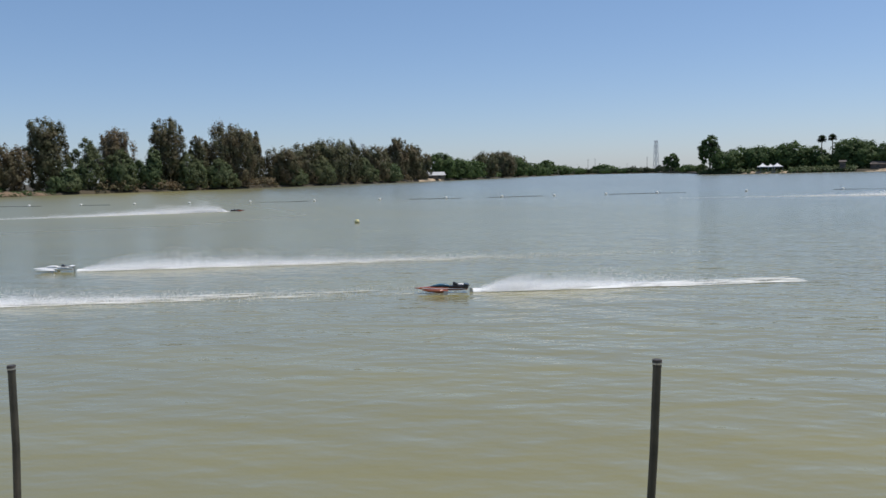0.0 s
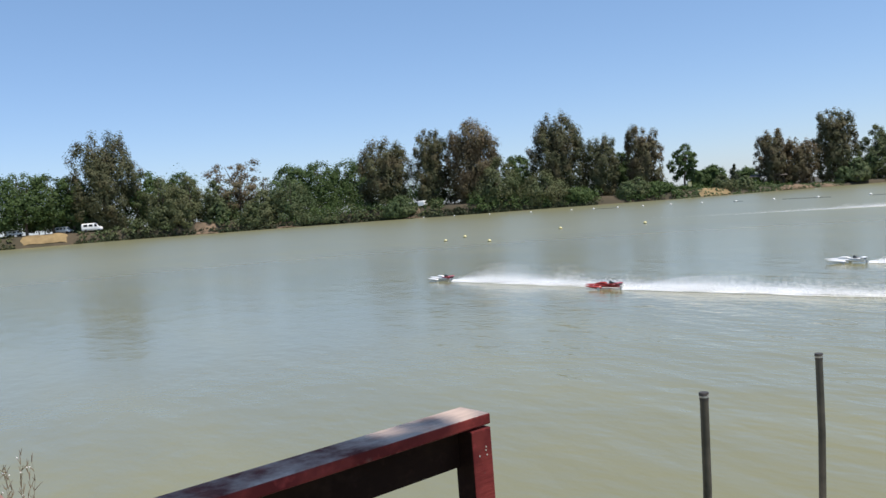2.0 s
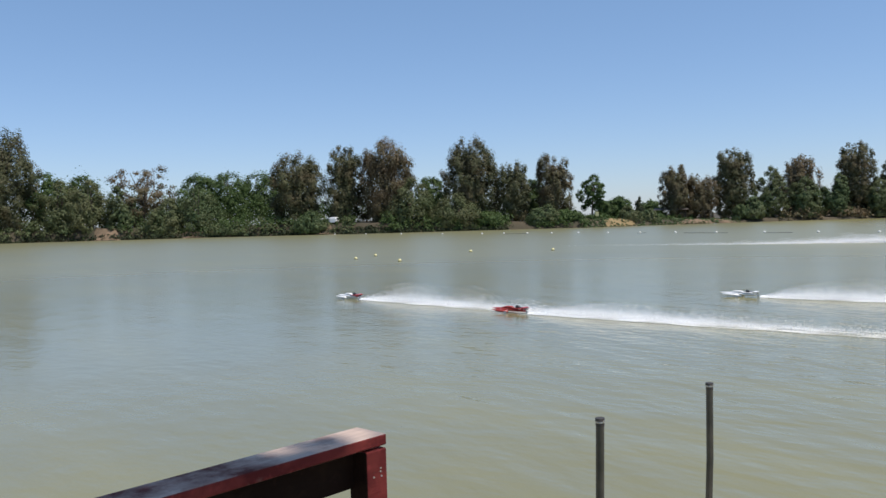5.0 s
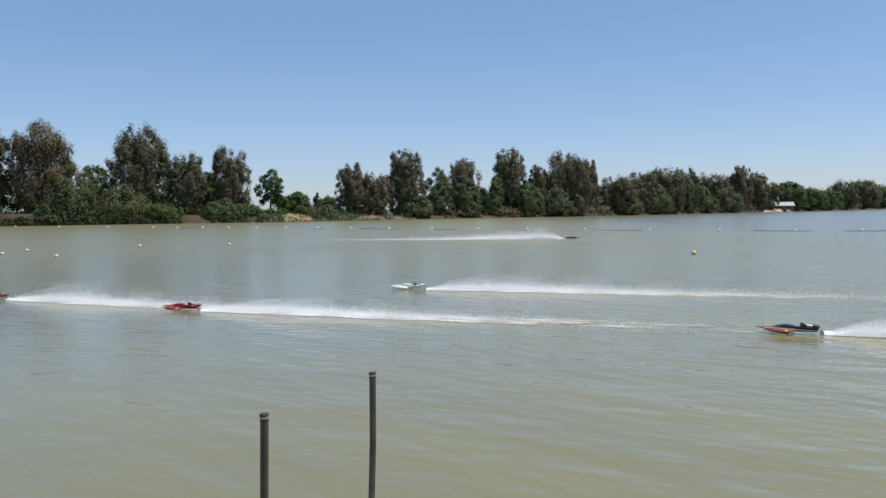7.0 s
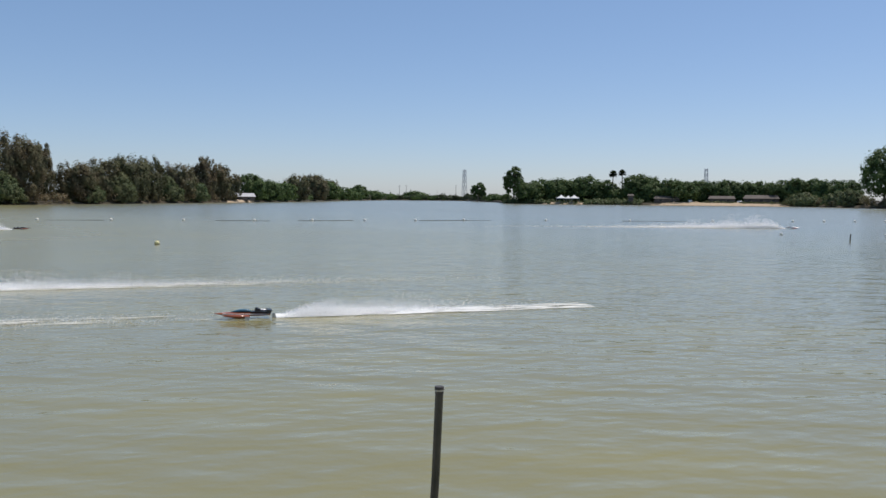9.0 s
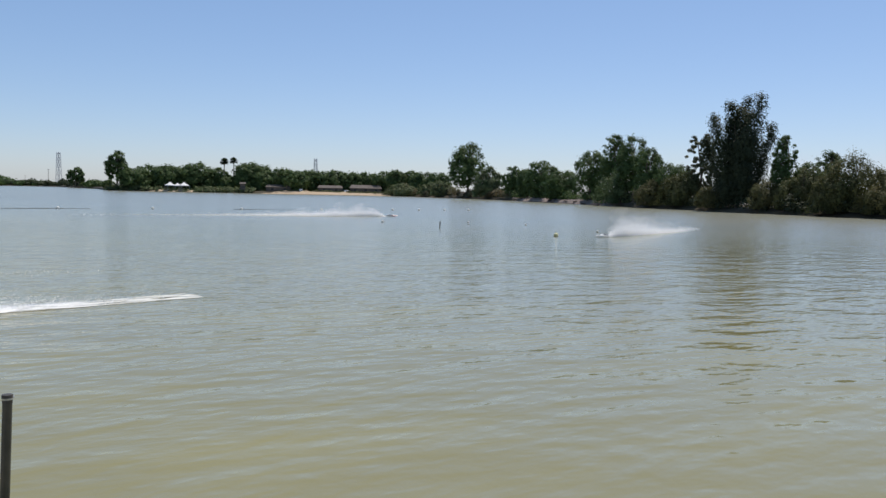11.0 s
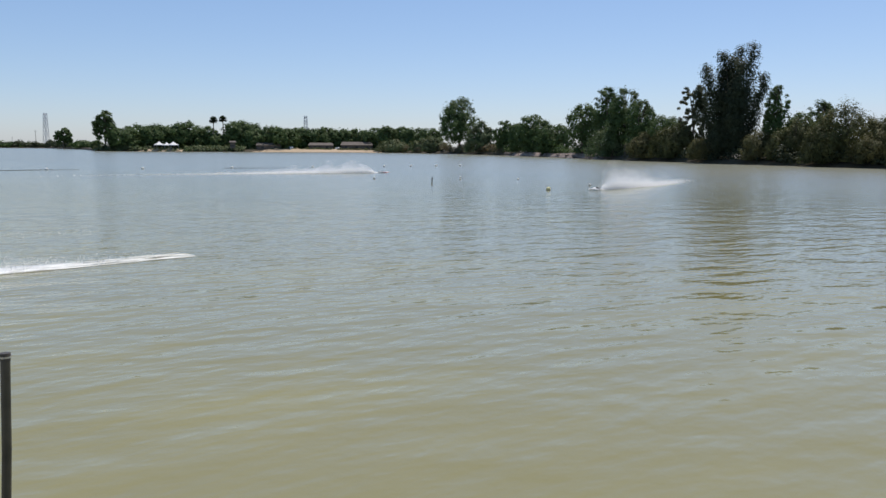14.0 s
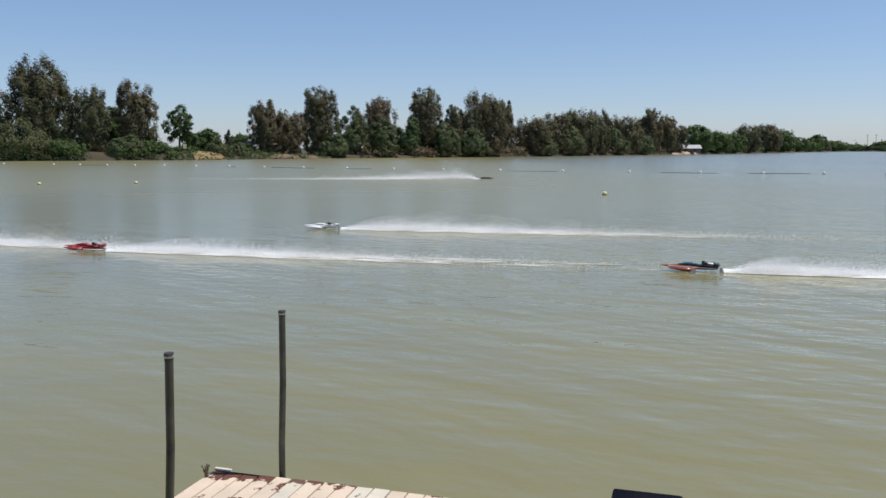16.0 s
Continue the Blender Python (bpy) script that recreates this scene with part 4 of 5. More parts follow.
def power_pole(az, distance, height, label, arms=1):
    top = thing("utility_pole", Matrix.Translation(polar(az, distance, 0.8)) @ pose(0, 0, 0, 0, 0.6, 65), label, "utility pole", "utility poles")
    part("pole", tube(bmesh.new(), (0, 0, -0.5), (0, 0, height), height * 0.014, height * 0.010, 8), "pole_wood", top)
    for k in range(arms):
        z = height * (0.955 - 0.06 * k)
        bar = part("cross_arm", box((0.13, height * 0.15, 0.16), (0.12, 0, z)), "pole_wood", top)
        for s in (-1, 1):
            part("insulator", tube(bmesh.new(), (0.12, s * height * 0.068, z + 0.08), (0.12, s * height * 0.068, z + 0.5), 0.10, 0.06, 8), "steel", bar)


power_pole(95.95, 158, 13.8, "weathered wooden utility pole with a cross arm", 1)
for az, d, h in ((32.61, 1010, 17), (33.08, 1050, 18), (36.49, 1000, 18), (35.2, 1150, 12)):
    power_pole(az, d, h, "distant bare wooden pole on the far shore")


def vehicle(az, back, long, high, yaw, label, name="van"):
    d = shore(az) + back
    top = thing(name, Matrix.Translation(polar(az, d, terrain(az, back) + 0.02)) @ pose(0, 0, 0, 0, 0, yaw), label, name, "parked vehicles")
    L, H = long, high
    body = loft(bmesh.new(), [(-L / 2, 0, 0.85, 0.45, H * 0.80), (-L * 0.47, 0, 1.0, 0.35, H * 0.97), (L * 0.12, 0, 1.0, 0.35, H), (L * 0.22, 0, 0.98, 0.35, H * 0.94), (L * 0.34, 0, 0.95, 0.35, H * 0.58), (L * 0.47, 0, 0.9, 0.4, H * 0.5), (L / 2, 0, 0.75, 0.45, H * 0.42)], 14, 4.0)
    part("body", body, "white", top)
    for s in (-1, 1):
        for x, wd in ((-L * 0.30, L * 0.18), (-L * 0.06, L * 0.18), (L * 0.17, L * 0.12)):
            part("window", box((wd, 0.05, H * 0.24), (x, s * 1.0, H * 0.72), 0.01), "glass", top)
        for x in (-L * 0.3, L * 0.3):
            part("wheel", tube(bmesh.new(), (x, s * 0.72, 0.36), (x, s * 1.0, 0.36), 0.36, 0.36, 16), "tyre", top)


vehicle(-50.77, 4.2, 5.6, 2.5, 49, "white camper van parked on the cut bank", "camper_van")
vehicle(-52.4, 8.5, 4.6, 2.0, 20, "white van parked under trees")
vehicle(-55.2, 8.0, 4.5, 1.7, 75, "white car parked in tree shade", "car")
vehicle(-59.0, 7.5, 4.8, 2.1, 85, "white van parked in tree shade")
vehicle(-45.9, 7, 5.0, 1.6, 55, "white car parked behind scrub", "car")
vehicle(-45.1, 8, 4.6, 1.5, 40, "white car parked behind scrub", "car")
vehicle(-39.5, 7, 4.4, 1.7, 50, "white car parked behind the bank", "car")
vehicle(-31.8, 7, 4.5, 1.7, 95, "white car parked behind the bank", "car")
vehicle(-29.85, 6, 4.5, 1.7, 80, "white car parked behind the bank", "car")
vehicle(-29.2, 6, 4.4, 1.9, 100, "white van parked behind the bank")
vehicle(52.05, 10, 4.6, 1.8, 60, "white van parked behind the beach")
vehicle(55.25, 11, 4.4, 1.7, 10, "white car parked between the low buildings", "car")
vehicle(97.9, 17, 6.0, 1.8, 60, "white car parked behind the scrub", "car")


def shelter(az, back, long, deep, high, yaw, label, roof="roof", walls=0.0, pitch=0.25, category="shelter", name="shelter"):
    d = shore(az) + back
    top = thing(name, Matrix.Translation(polar(az, d, terrain(az, back))) @ pose(0, 0, 0, 0, 0, yaw), label, category)
    if walls:
        for s in (-1, 1):
            part("wall", box((long, 0.2, high), (0, s * (deep / 2 - 0.1), high / 2)), "stucco", top)
            part("wall", box((0.2, deep - 0.4, high), (s * (long / 2 - 0.1), 0, high / 2)), "stucco", top)
        n = max(2, int(long / 5))
        for i in range(n):
            x = -long / 2 + long * (i + 0.5) / n
            for s in (-1, 1):
                part("window", box((1.4, 0.08, 1.0), (x, s * (deep / 2 + 0.01), high * 0.58)), "glass", top)
    else:
        for sx in (-1, 1):
            for sy in (-1, 1):
                part("post", box((0.22, 0.22, high), (sx * long * 0.44, sy * deep * 0.4, high / 2)), "pole_wood", top)
    bm = bmesh.new()
    hx, hy, rise = long / 2 + 0.5, deep / 2 + 0.5, deep * pitch
    low = [bm.verts.new((sx * hx, sy * hy, high)) for sx, sy in ((-1, -1), (1, -1), (1, 1), (-1, 1))]
    ridge = [bm.verts.new((sx * hx * 0.86, 0, high + rise)) for sx in (-1, 1)]
    bm.faces.new((low[0], low[1], ridge[1], ridge[0]))
    bm.faces.new((low[2], low[3], ridge[0], ridge[1]))
    bm.faces.new((low[1], low[2], ridge[1]))
    bm.faces.new((low[3], low[0], ridge[0]))
    bm.faces.new(low[::-1])
    part("roof", bm, roof, top)
    return top


shelter(-6.55, 12, 9.0, 6, 2.6, 8, "open picnic shelter with a dark flat roof", "roof", 0, 0.12)
shelter(22.1, 7, 12, 6, 2.0, -22, "low shed with a pale sloping roof near the water", "roof_pale", 1, 0.3, "shed", "shed")
shelter(50.65, 11, 13, 7, 2.4, -51, "low grey building behind the beach", "roof", 1, 0.2, "building", "building")
shelter(54.1, 15, 13, 7, 2.4, -54, "low grey building behind the beach", "roof", 1, 0.2, "building", "building")
shelter(56.5, 16, 17, 9, 2.5, -56, "long low building with a grey-blue roof", "roof", 1, 0.2, "building", "building")
shelter(48.3, 2, 2.6, 2.6, 4.2, -48, "small dark hut by the beach", "roof", 1, 0.3, "hut", "hut")
shelter(-52.9, 26, 9, 5, 2.8, 30, "pale-roofed shelter among the trees", "roof_pale", 0, 0.15)


def canopy(az, back, size, high, label):
    d = shore(az) + back
    top = thing("canopy_tent", Matrix.Translation(polar(az, d, terrain(az, back))) @ pose(0, 0, 0, 0, 0, 20 - az), label, "tent", "canopies on the point")
    for sx in (-1, 1):
        for sy in (-1, 1):
            part("pole", tube(bmesh.new(), (sx * size * 0.48, sy * size * 0.48, 0), (sx * size * 0.48, sy * size * 0.48, high), 0.05, 0.05, 6), "steel", top)
    bm = bmesh.new()
    low = [bm.verts.new((sx * size / 2, sy * size / 2, high)) for sx, sy in ((-1, -1), (1, -1), (1, 1), (-1, 1))]
    skirt = [bm.verts.new((sx * size / 2, sy * size / 2, high - 0.35)) for sx, sy in ((-1, -1), (1, -1), (1, 1), (-1, 1))]
    mid = [bm.verts.new((sx * size / 4.4, sy * size / 4.4, high + size * 0.16)) for sx, sy in ((-1, -1), (1, -1), (1, 1), (-1, 1))]
    peak = bm.verts.new((0, 0, high + size * 0.42))
    for i in range(4):
        j = (i + 1) % 4
        bm.faces.new((skirt[i], skirt[j], low[j], low[i]))
        bm.faces.new((low[i], low[j], mid[j], mid[i]))
        bm.faces.new((mid[i], mid[j], peak))
    part("canopy", bm, "canvas", top, "white peaked canvas")


canopy(43.68, 3.0, 4.2, 2.6, "white peaked canopy tent on the point")
canopy(44.15, 4.5, 3.4, 2.4, "smaller white canopy tent on the point")
canopy(44.55, 3.0, 4.2, 2.6, "white peaked canopy tent on the point")


def sign(az, back, mat, label):
    top = thing("sign", Matrix.Translation(polar(az, shore(az) + back, terrain(az, back))) @ pose(0, 0, 0, 0, 0, -az), label, "sign", "signs on the slope")
    part("post", box((0.12, 0.12, 1.4), (0, 0.05, 0.7), 0.01), "pole_wood", top)
    part("board", box((0.9, 0.06, 1.2), (0, -0.04, 1.5), 0.02), mat, top)


sign(-11.35, 6.0, "yellow", "small yellow sign board on a post")
sign(-9.15, 6.0, "white", "small white sign board on a post")


# rocks along the stony bank
def rocks():
    rng = random.Random(5)
    shapes = []
    for k in range(3):
        bm = bmesh.new()
        bmesh.ops.create_icosphere(bm, subdivisions=1, radius=1)
        for v in bm.verts:
            v.co *= 0.75 + 0.5 * rng.random()
        shapes.append(finish("rock", bm, "rock"))
    for i in range(46):
        az = 66.6 + 6.8 * rng.random()
        p = polar(az, shore(az) + 0.3 + 2.6 * rng.random())
        ob = new("rock", shapes[i % 3])
        s = 0.35 + 0.55 * rng.random()
        ob.matrix_world = Matrix.Translation((p.x, p.y, 0.55 + 0.3 * rng.random())) @ pose(0, 0, 0, 0, 0, 360 * rng.random()) @ Matrix.Diagonal((s * 1.4, s, s * 0.8, 1))
        tagged(ob, "rough brown boulder on the stony bank", "rock", "bank rocks")


rocks()


# ---- floats and buoys ----
def buoy(x, y, r, mat, label):
    r *= 0.82
    top = thing("buoy", Matrix.Translation((x, y, 0)), label, "buoy", "race buoys")
    part("float", ball(bmesh.new(), (0, 0, r * 0.55), r, 0.92), mat, top, "", True)
    part("collar", tube(bmesh.new(), (0, 0, r * 0.02), (0, 0, r * 0.24), r * 0.99, r * 1.04, 14), "rope", top, "dark band round the foot of the float")
    part("eye", tube(bmesh.new(), (0, 0, r * 1.42), (0, 0, r * 1.62), r * 0.16, r * 0.10, 8), "rope", top)


for x, y, r, mat in ((15.8, 52.6, 0.20, "yellow"), (-32.0, 60.5, 0.17, "yellow"), (-32.8, 65.7, 0.18, "yellow"), (-26.3, 56.7, 0.17, "yellow"),
                     (-26.2, 72.0, 0.19, "yellow"), (-18.8, 73.3, 0.19, "yellow"), (55.9, 20.8, 0.20, "yellow")):
    buoy(x, y, r, mat, "round yellow marker buoy floating on the lake")
for x, y, r in ((64.2, 20.4, 0.15), (66.3, 41.9, 0.16), (69.3, 34.4, 0.12), (73.0, 30.2, 0.11), (73.7, 36.6, 0.12)):
    buoy(x, y, r, "float_white", "small round white marker buoy on the lake")

stake = thing("stake", Matrix.Translation((60.4, 32.6, 0)) @ pose(0, 0, 0, 2, 3, 0), "short dark stake standing in the lake", "stake")
part("pole", tube(bmesh.new(), (0, 0, -1.2), (0, 0, 0.50), 0.05, 0.045, 10), "pipe", stake)
part("cap", tube(bmesh.new(), (0, 0, 0.50), (0, 0, 0.55), 0.055, 0.05, 10), "pipe_cap", stake)

LANE = [(-110, 194), (-56, 157.5), (-35, 147), (-11.8, 131), (13.9, 113), (43, 97), (68, 89), (107, 66), (124, 58)]


def lane_point(s):
    k = min(int(s), len(LANE) - 2)
    u = s - k
    (ax, ay), (bx, by) = LANE[k], LANE[k + 1]
    return Vector((ax + (bx - ax) * u, ay + (by - ay) * u, 0))


lane = thing("lane_line", Matrix.Translation((0, 0, 0)), "long floating rope with white floats across the lake", "lane line")
steps = 120
rope = bmesh.new()
for i in range(steps):
    a, b = lane_point(8 * i / steps), lane_point(8 * (i + 1) / steps)
    lift = 0.03 + 0.05 * noise.noise(Vector((i * 0.37, 0, 0)))
    if noise.noise(Vector((i * 0.21, 5, 0))) > 0.08:
        tube(rope, a + Vector((0, 0, lift)), b + Vector((0, 0, lift)), 0.030, 0.030, 5)
    elif len(rope.verts):
        part("rope", rope, "rope", lane)
        rope = bmesh.new()
if len(rope.verts):
    part("rope", rope, "rope", lane)
float_shape = finish("float", ball(bmesh.new(), (0, 0, 0.10), 0.20, 0.85), "float_white", True)
for i in range(31):
    ob = new("float", float_shape)
    ob.parent = lane
    ob.matrix_basis = Matrix.Translation(lane_point(8 * (i + 0.15) / 31))


# ---- racing boats ----
def race_boat(x, y, heading, hull, rear, cowl, trim, label, scale=1.0):
    top = thing("model_boat", Matrix.Translation((x, y, 0.03)) @ pose(0, 0, 0, 0, -2.0, heading) @ Matrix.Diagonal((scale, scale, scale * 0.85, 1)), label, "model boat", "racing boats")
    tub = loft(bmesh.new(), [(-0.60, 0, 0.085, 0.05, 0.13), (-0.30, 0, 0.10, 0.03, 0.15), (0.10, 0, 0.11, 0.03, 0.16), (0.35, 0, 0.10, 0.04, 0.15), (0.55, 0, 0.07, 0.06, 0.13), (0.68, 0, 0.03, 0.085, 0.115), (0.72, 0, 0.008, 0.095, 0.108)], 16, 1.4)
    body = part("hull", tub, hull, top, "", True)
    part("rear_deck", loft(bmesh.new(), [(-0.59, 0, 0.08, 0.125, 0.145), (-0.40, 0, 0.10, 0.14, 0.185), (-0.18, 0, 0.10, 0.145, 0.18), (-0.12, 0, 0.085, 0.15, 0.165)], 10, 3.5), rear, body)
    part("canopy", loft(bmesh.new(), [(-0.14, 0, 0.06, 0.15, 0.19), (-0.05, 0, 0.075, 0.15, 0.235), (0.12, 0, 0.07, 0.15, 0.23), (0.26, 0, 0.045, 0.145, 0.185), (0.34, 0, 0.02, 0.14, 0.155)], 10, 2.4), cowl, body, "", True)
    for s in (-1, 1):
        sp = loft(bmesh.new(), [(-0.08, s * 0.27, 0.055, 0.015, 0.10), (0.15, s * 0.27, 0.06, 0.0, 0.115), (0.34, s * 0.27, 0.05, 0.02, 0.11), (0.50, s * 0.265, 0.02, 0.055, 0.095), (0.56, s * 0.26, 0.005, 0.07, 0.085)], 12, 1.4)
        sponson = part("sponson", sp, trim if s < 0 else hull, top, "", True)
        part("fin", box((0.10, 0.008, 0.10), (-0.02, s * 0.335, 0.01)), "alloy", sponson)
        for bx in (0.02, 0.30):
            part("boom", tube(bmesh.new(), (bx, s * 0.08, 0.10), (bx, s * 0.24, 0.075), 0.014, 0.014, 8), "alloy", top)
    engine = part("engine", box((0.13, 0.10, 0.08), (-0.30, 0, 0.21), 0.012), "black", top)
    part("cylinder_head", tube(bmesh.new(), (-0.27, 0, 0.24), (-0.27, 0, 0.28), 0.042, 0.036, 12), "black", engine)
    part("exhaust", tube(bmesh.new(), (-0.34, -0.05, 0.21), (-0.66, -0.07, 0.17), 0.024, 0.034, 10), "alloy", engine)
    wing = part("tail_wing", box((0.12, 0.34, 0.012), (-0.58, 0, 0.225), 0.003, pose(0, 0, 0, 0, -8, 0)), rear, top)
    for s in (-1, 1):
        part("strut", box((0.10, 0.012, 0.10), (-0.56, s * 0.13, 0.172), 0.002), rear, wing)
    part("rudder", box((0.06, 0.012, 0.20), (-0.68, 0.05, 0.02), 0.003), "alloy", top)
    part("stripe", loft(bmesh.new(), [(-0.56, 0, 0.097, 0.085, 0.105), (0.10, 0, 0.117, 0.085, 0.11), (0.36, 0, 0.106, 0.09, 0.11), (0.54, 0, 0.077, 0.09, 0.108)], 10, 4.0), trim, body)
    return top


COURSE = (-0.957, 0.290)
course_turn = math.degrees(math.atan2(COURSE[1], COURSE[0]))


def wake(x, y, turn, length, rise, drops, seed, gap=0.75, bend=0.0, fleck=1.0):
    """Foam trail and thrown-up drops behind a boat at x, y; bend: degrees that the trail turns per metre."""
    rng = np.random.default_rng(seed)
    at = Matrix.Translation((x, y, 0)) @ pose(0, 0, 0, 0, 0, turn)
    k = radians(bend)

    def track(s, v):
        if abs(k) < 1e-6:
            return -s, v
        return -np.sin(k * s) / k + v * np.sin(k * s), (np.cos(k * s) - 1) / k + v * np.cos(k * s)

    verts, faces, n, m = [], [], max(150, int(length * 4)), 8
    for i in range(n + 1):
        s = gap + (length - gap) * (i / n)
        half = 0.10 + 0.38 * (1 - math.exp(-s / 4)) + 0.008 * s
        for j in range(m + 1):
            v = (j / m * 2 - 1)
            edge = 1 + 0.25 * noise.noise(Vector((s * 0.9, v * 2, seed)))
            z = 0.012 + (0.07 * math.exp(-s / 6) * (1 - v * v) + 0.03 * abs(noise.noise(Vector((s * 2, v * 3, seed))))) * (1 - abs(v)) ** 0.5
            px, py = track(s, v * half * edge)
            verts.append((px, py, z))
    for i in range(n):
        for j in range(m):
            a = i * (m + 1) + j
            faces.append((a, a + 1, a + m + 2, a + m + 1))
    foam = tagged(new("wake_foam", soup("wake_foam", verts, faces, "foam", True)), "white foam trail on the water behind a boat", "wake", kind="stuff")
    foam.matrix_world = at
    # coarse drops, each a small body, and fine mist flecks round a dense low core
    for count, big, low in ((drops // 40, 0.7, 1.0), (int(drops * 4.8), 0.92 * fleck, 0.8)):
        s = gap + rng.gamma(1.9, min(length, 30) * 0.10, count)
        s = np.where(s > length * 0.95, gap + rng.random(count) * 6, s)
        tall = rise * (1 - np.exp(-((s - gap) / 1.6) ** 1.3)) * np.exp(-((np.maximum(s, 4) - 4) / 9.0)) + 0.06
        lumps = np.array([0.90 + 1.0 * noise.noise(Vector((q * 0.8, seed, 2))) + 0.7 * noise.noise(Vector((q * 2.3, seed, 7))) for q in s + 0.35 * rng.normal(size=count)])
        z = np.minimum(rng.exponential(1.0, count), 3.2) * 0.27 * low * tall * np.maximum(lumps, 0.3) + 0.008
        px, py = track(s - 0.35 * z, rng.normal(size=count) * (0.06 + 0.022 * s + 0.25 * z))
        c = np.stack([px, py, z], 1)
        size = big * ((0.008 + 0.014 * rng.random(count) ** 2) * (0.5 + 0.5 * np.exp(-z / 0.18)))[:, None]
        corners = 4 if count < drops else 3
        d = rng.normal(size=(count, corners, 3))
        d /= np.linalg.norm(d, axis=2)[:, :, None]
        verts = (c[:, None, :] + d * size[:, None, :] * np.array((1.6, 1, 1))).reshape(-1, 3)
        base = np.arange(count)[:, None] * corners
        sides = ((0, 1, 2), (0, 3, 1), (1, 3, 2), (2, 3, 0)) if corners == 4 else ((0, 1, 2),)
        faces = np.concatenate([base + np.array(q) for q in sides])
        spray = tagged(new("spray", soup("spray", verts, faces, "drop")), "white spray of drops thrown up behind a boat", "spray", kind="stuff")
        spray.matrix_world = at


race_boat(-15.8, 29.3, 157, "white", "red", "white", "white", "white model hydroplane with a red rear deck on the water", 1.0)
wake(-15.8, 29.3, 158, 26, 0.8, 30000, 11)
race_boat(-8.0, 25.5, 162, "red", "red", "red", "red", "red model hydroplane racing over the water", 0.98)
wake(-8.0, 25.5, 162, 20, 0.6, 22000, 12)
race_boat(8.1, 19.7, course_turn, "orange", "black", "blue", "white", "orange and black model hydroplane with a blue canopy", 1.02)
wake(8.1, 19.7, course_turn, 9.5, 0.55, 22000, 13)
race_boat(-1.35, 31.45, course_turn, "white", "white", "white", "white", "white model hydroplane with a low white canopy", 0.98)
wake(-1.35, 31.45, course_turn, 24, 0.8, 32000, 14)
# on the back straight and in the eastern turn
race_boat(12.5, 80.5, -6, "black", "black", "black", "orange", "dark model hydroplane far out on the back straight", 1.0)
wake(12.5, 80.5, -4, 46, 1.3, 30000, 16, fleck=2.0, bend=-0.2)
race_boat(82.0, 50.5, -48, "white", "white", "white", "red", "white model hydroplane at the far end of the back straight", 1.0)
wake(82.0, 50.5, -46, 75, 1.6, 36000, 17, fleck=2.2, bend=0.5)
race_boat(57.5, 17.9, 172, "white", "black", "white", "white", "white and black model hydroplane coming out of a turn", 1.0)
wake(57.5, 17.9, 166, 26, 2.4, 44000, 15, fleck=2.0, bend=0.9)


# ---- landing: rails, deck and dock; a runs along the lake side, b out over the water ----
ORIGIN = Vector((-1.48, 1.17, 0))
AXIS_A, AXIS_B = Vector((0.926, -0.378, 0)), Vector((0.378, 0.926, 0))
LAND = Matrix.Translation(ORIGIN) @ Matrix(((AXIS_A.x, AXIS_B.x, 0, 0), (AXIS_A.y, AXIS_B.y, 0, 0), (0, 0, 1, 0), (0, 0, 0, 1)))
DECK = 1.45
RAIL = 2.487


def railing(name, m, length, cap_w, skirt_h, posts, label, cap="rail_top", side="rail_red", cap_t=0.028, edge="", post_y=-0.022, skirt_y=0.012):
    """A level rail along its own x axis: flat cap, skirt board below it, and square posts."""
    top = thing(name, m, label, "railing")
    rail = part("cap", box((length, cap_w, cap_t), (length / 2, 0, -cap_t / 2), 0.004), cap, top)
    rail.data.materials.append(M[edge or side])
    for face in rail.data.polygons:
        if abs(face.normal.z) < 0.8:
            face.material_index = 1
    # the skirt's dark colour stands for shade below the cap
    part("skirt_board", box((length - 0.05, 0.034, skirt_h), (length / 2 - 0.02, skirt_y, -cap_t - 0.004 - skirt_h / 2), 0.003), "board_shaded", top, "board coloured dark for the shade under the cap")
    for x in posts:
        post = part("post", box((0.066, 0.066, RAIL - DECK - cap_t - 0.006), (x, post_y, -cap_t - 0.006 - (RAIL - DECK - cap_t - 0.006) / 2), 0.004), side, top)
        # side facing away from the sun: its shade is put into the colour
        post.data.materials.append(M["board_shaded"])
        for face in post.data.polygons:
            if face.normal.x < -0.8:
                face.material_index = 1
        for dx, dz in ((-0.012, -0.098), (0.010, -0.088), (0.011, -0.080), (0.013, -0.100)):
            part("nail", tube(bmesh.new(), (x + dx, post_y - 0.033, dz), (x + dx, post_y - 0.0345, dz), 0.0022, 0.0022, 8), "nail", post)
    return top


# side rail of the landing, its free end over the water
railing("railing", LAND @ pose(0.086, -0.047, RAIL, 0, 0, 91.5), 1.06, 0.108, 0.097, (1.025, 0.12), "worn dark-red wooden railing with a flat cap rail", "rail_worn_lit_end")
# rail along the lake side; its cap edges are coloured dark as shaded faces
railing("railing", LAND @ pose(0.008, -0.057, RAIL, 0, 0, 180), 2.29, 0.116, 0.112, (0.10, 1.25, 2.22), "sun-bleached red wooden railing worn to grey wood", edge="board_shaded", post_y=0.004, skirt_y=0.040)
# short rail end on the other side of the landing, darkened in colour for shade
railing("railing", LAND @ pose(1.70, 0.58, RAIL, 0, 0, 90), 0.36, 0.10, 0.12, (0.28,), "wooden rail end on a square post, coloured dark for its shade", "rail_shaded", "rail_shaded")

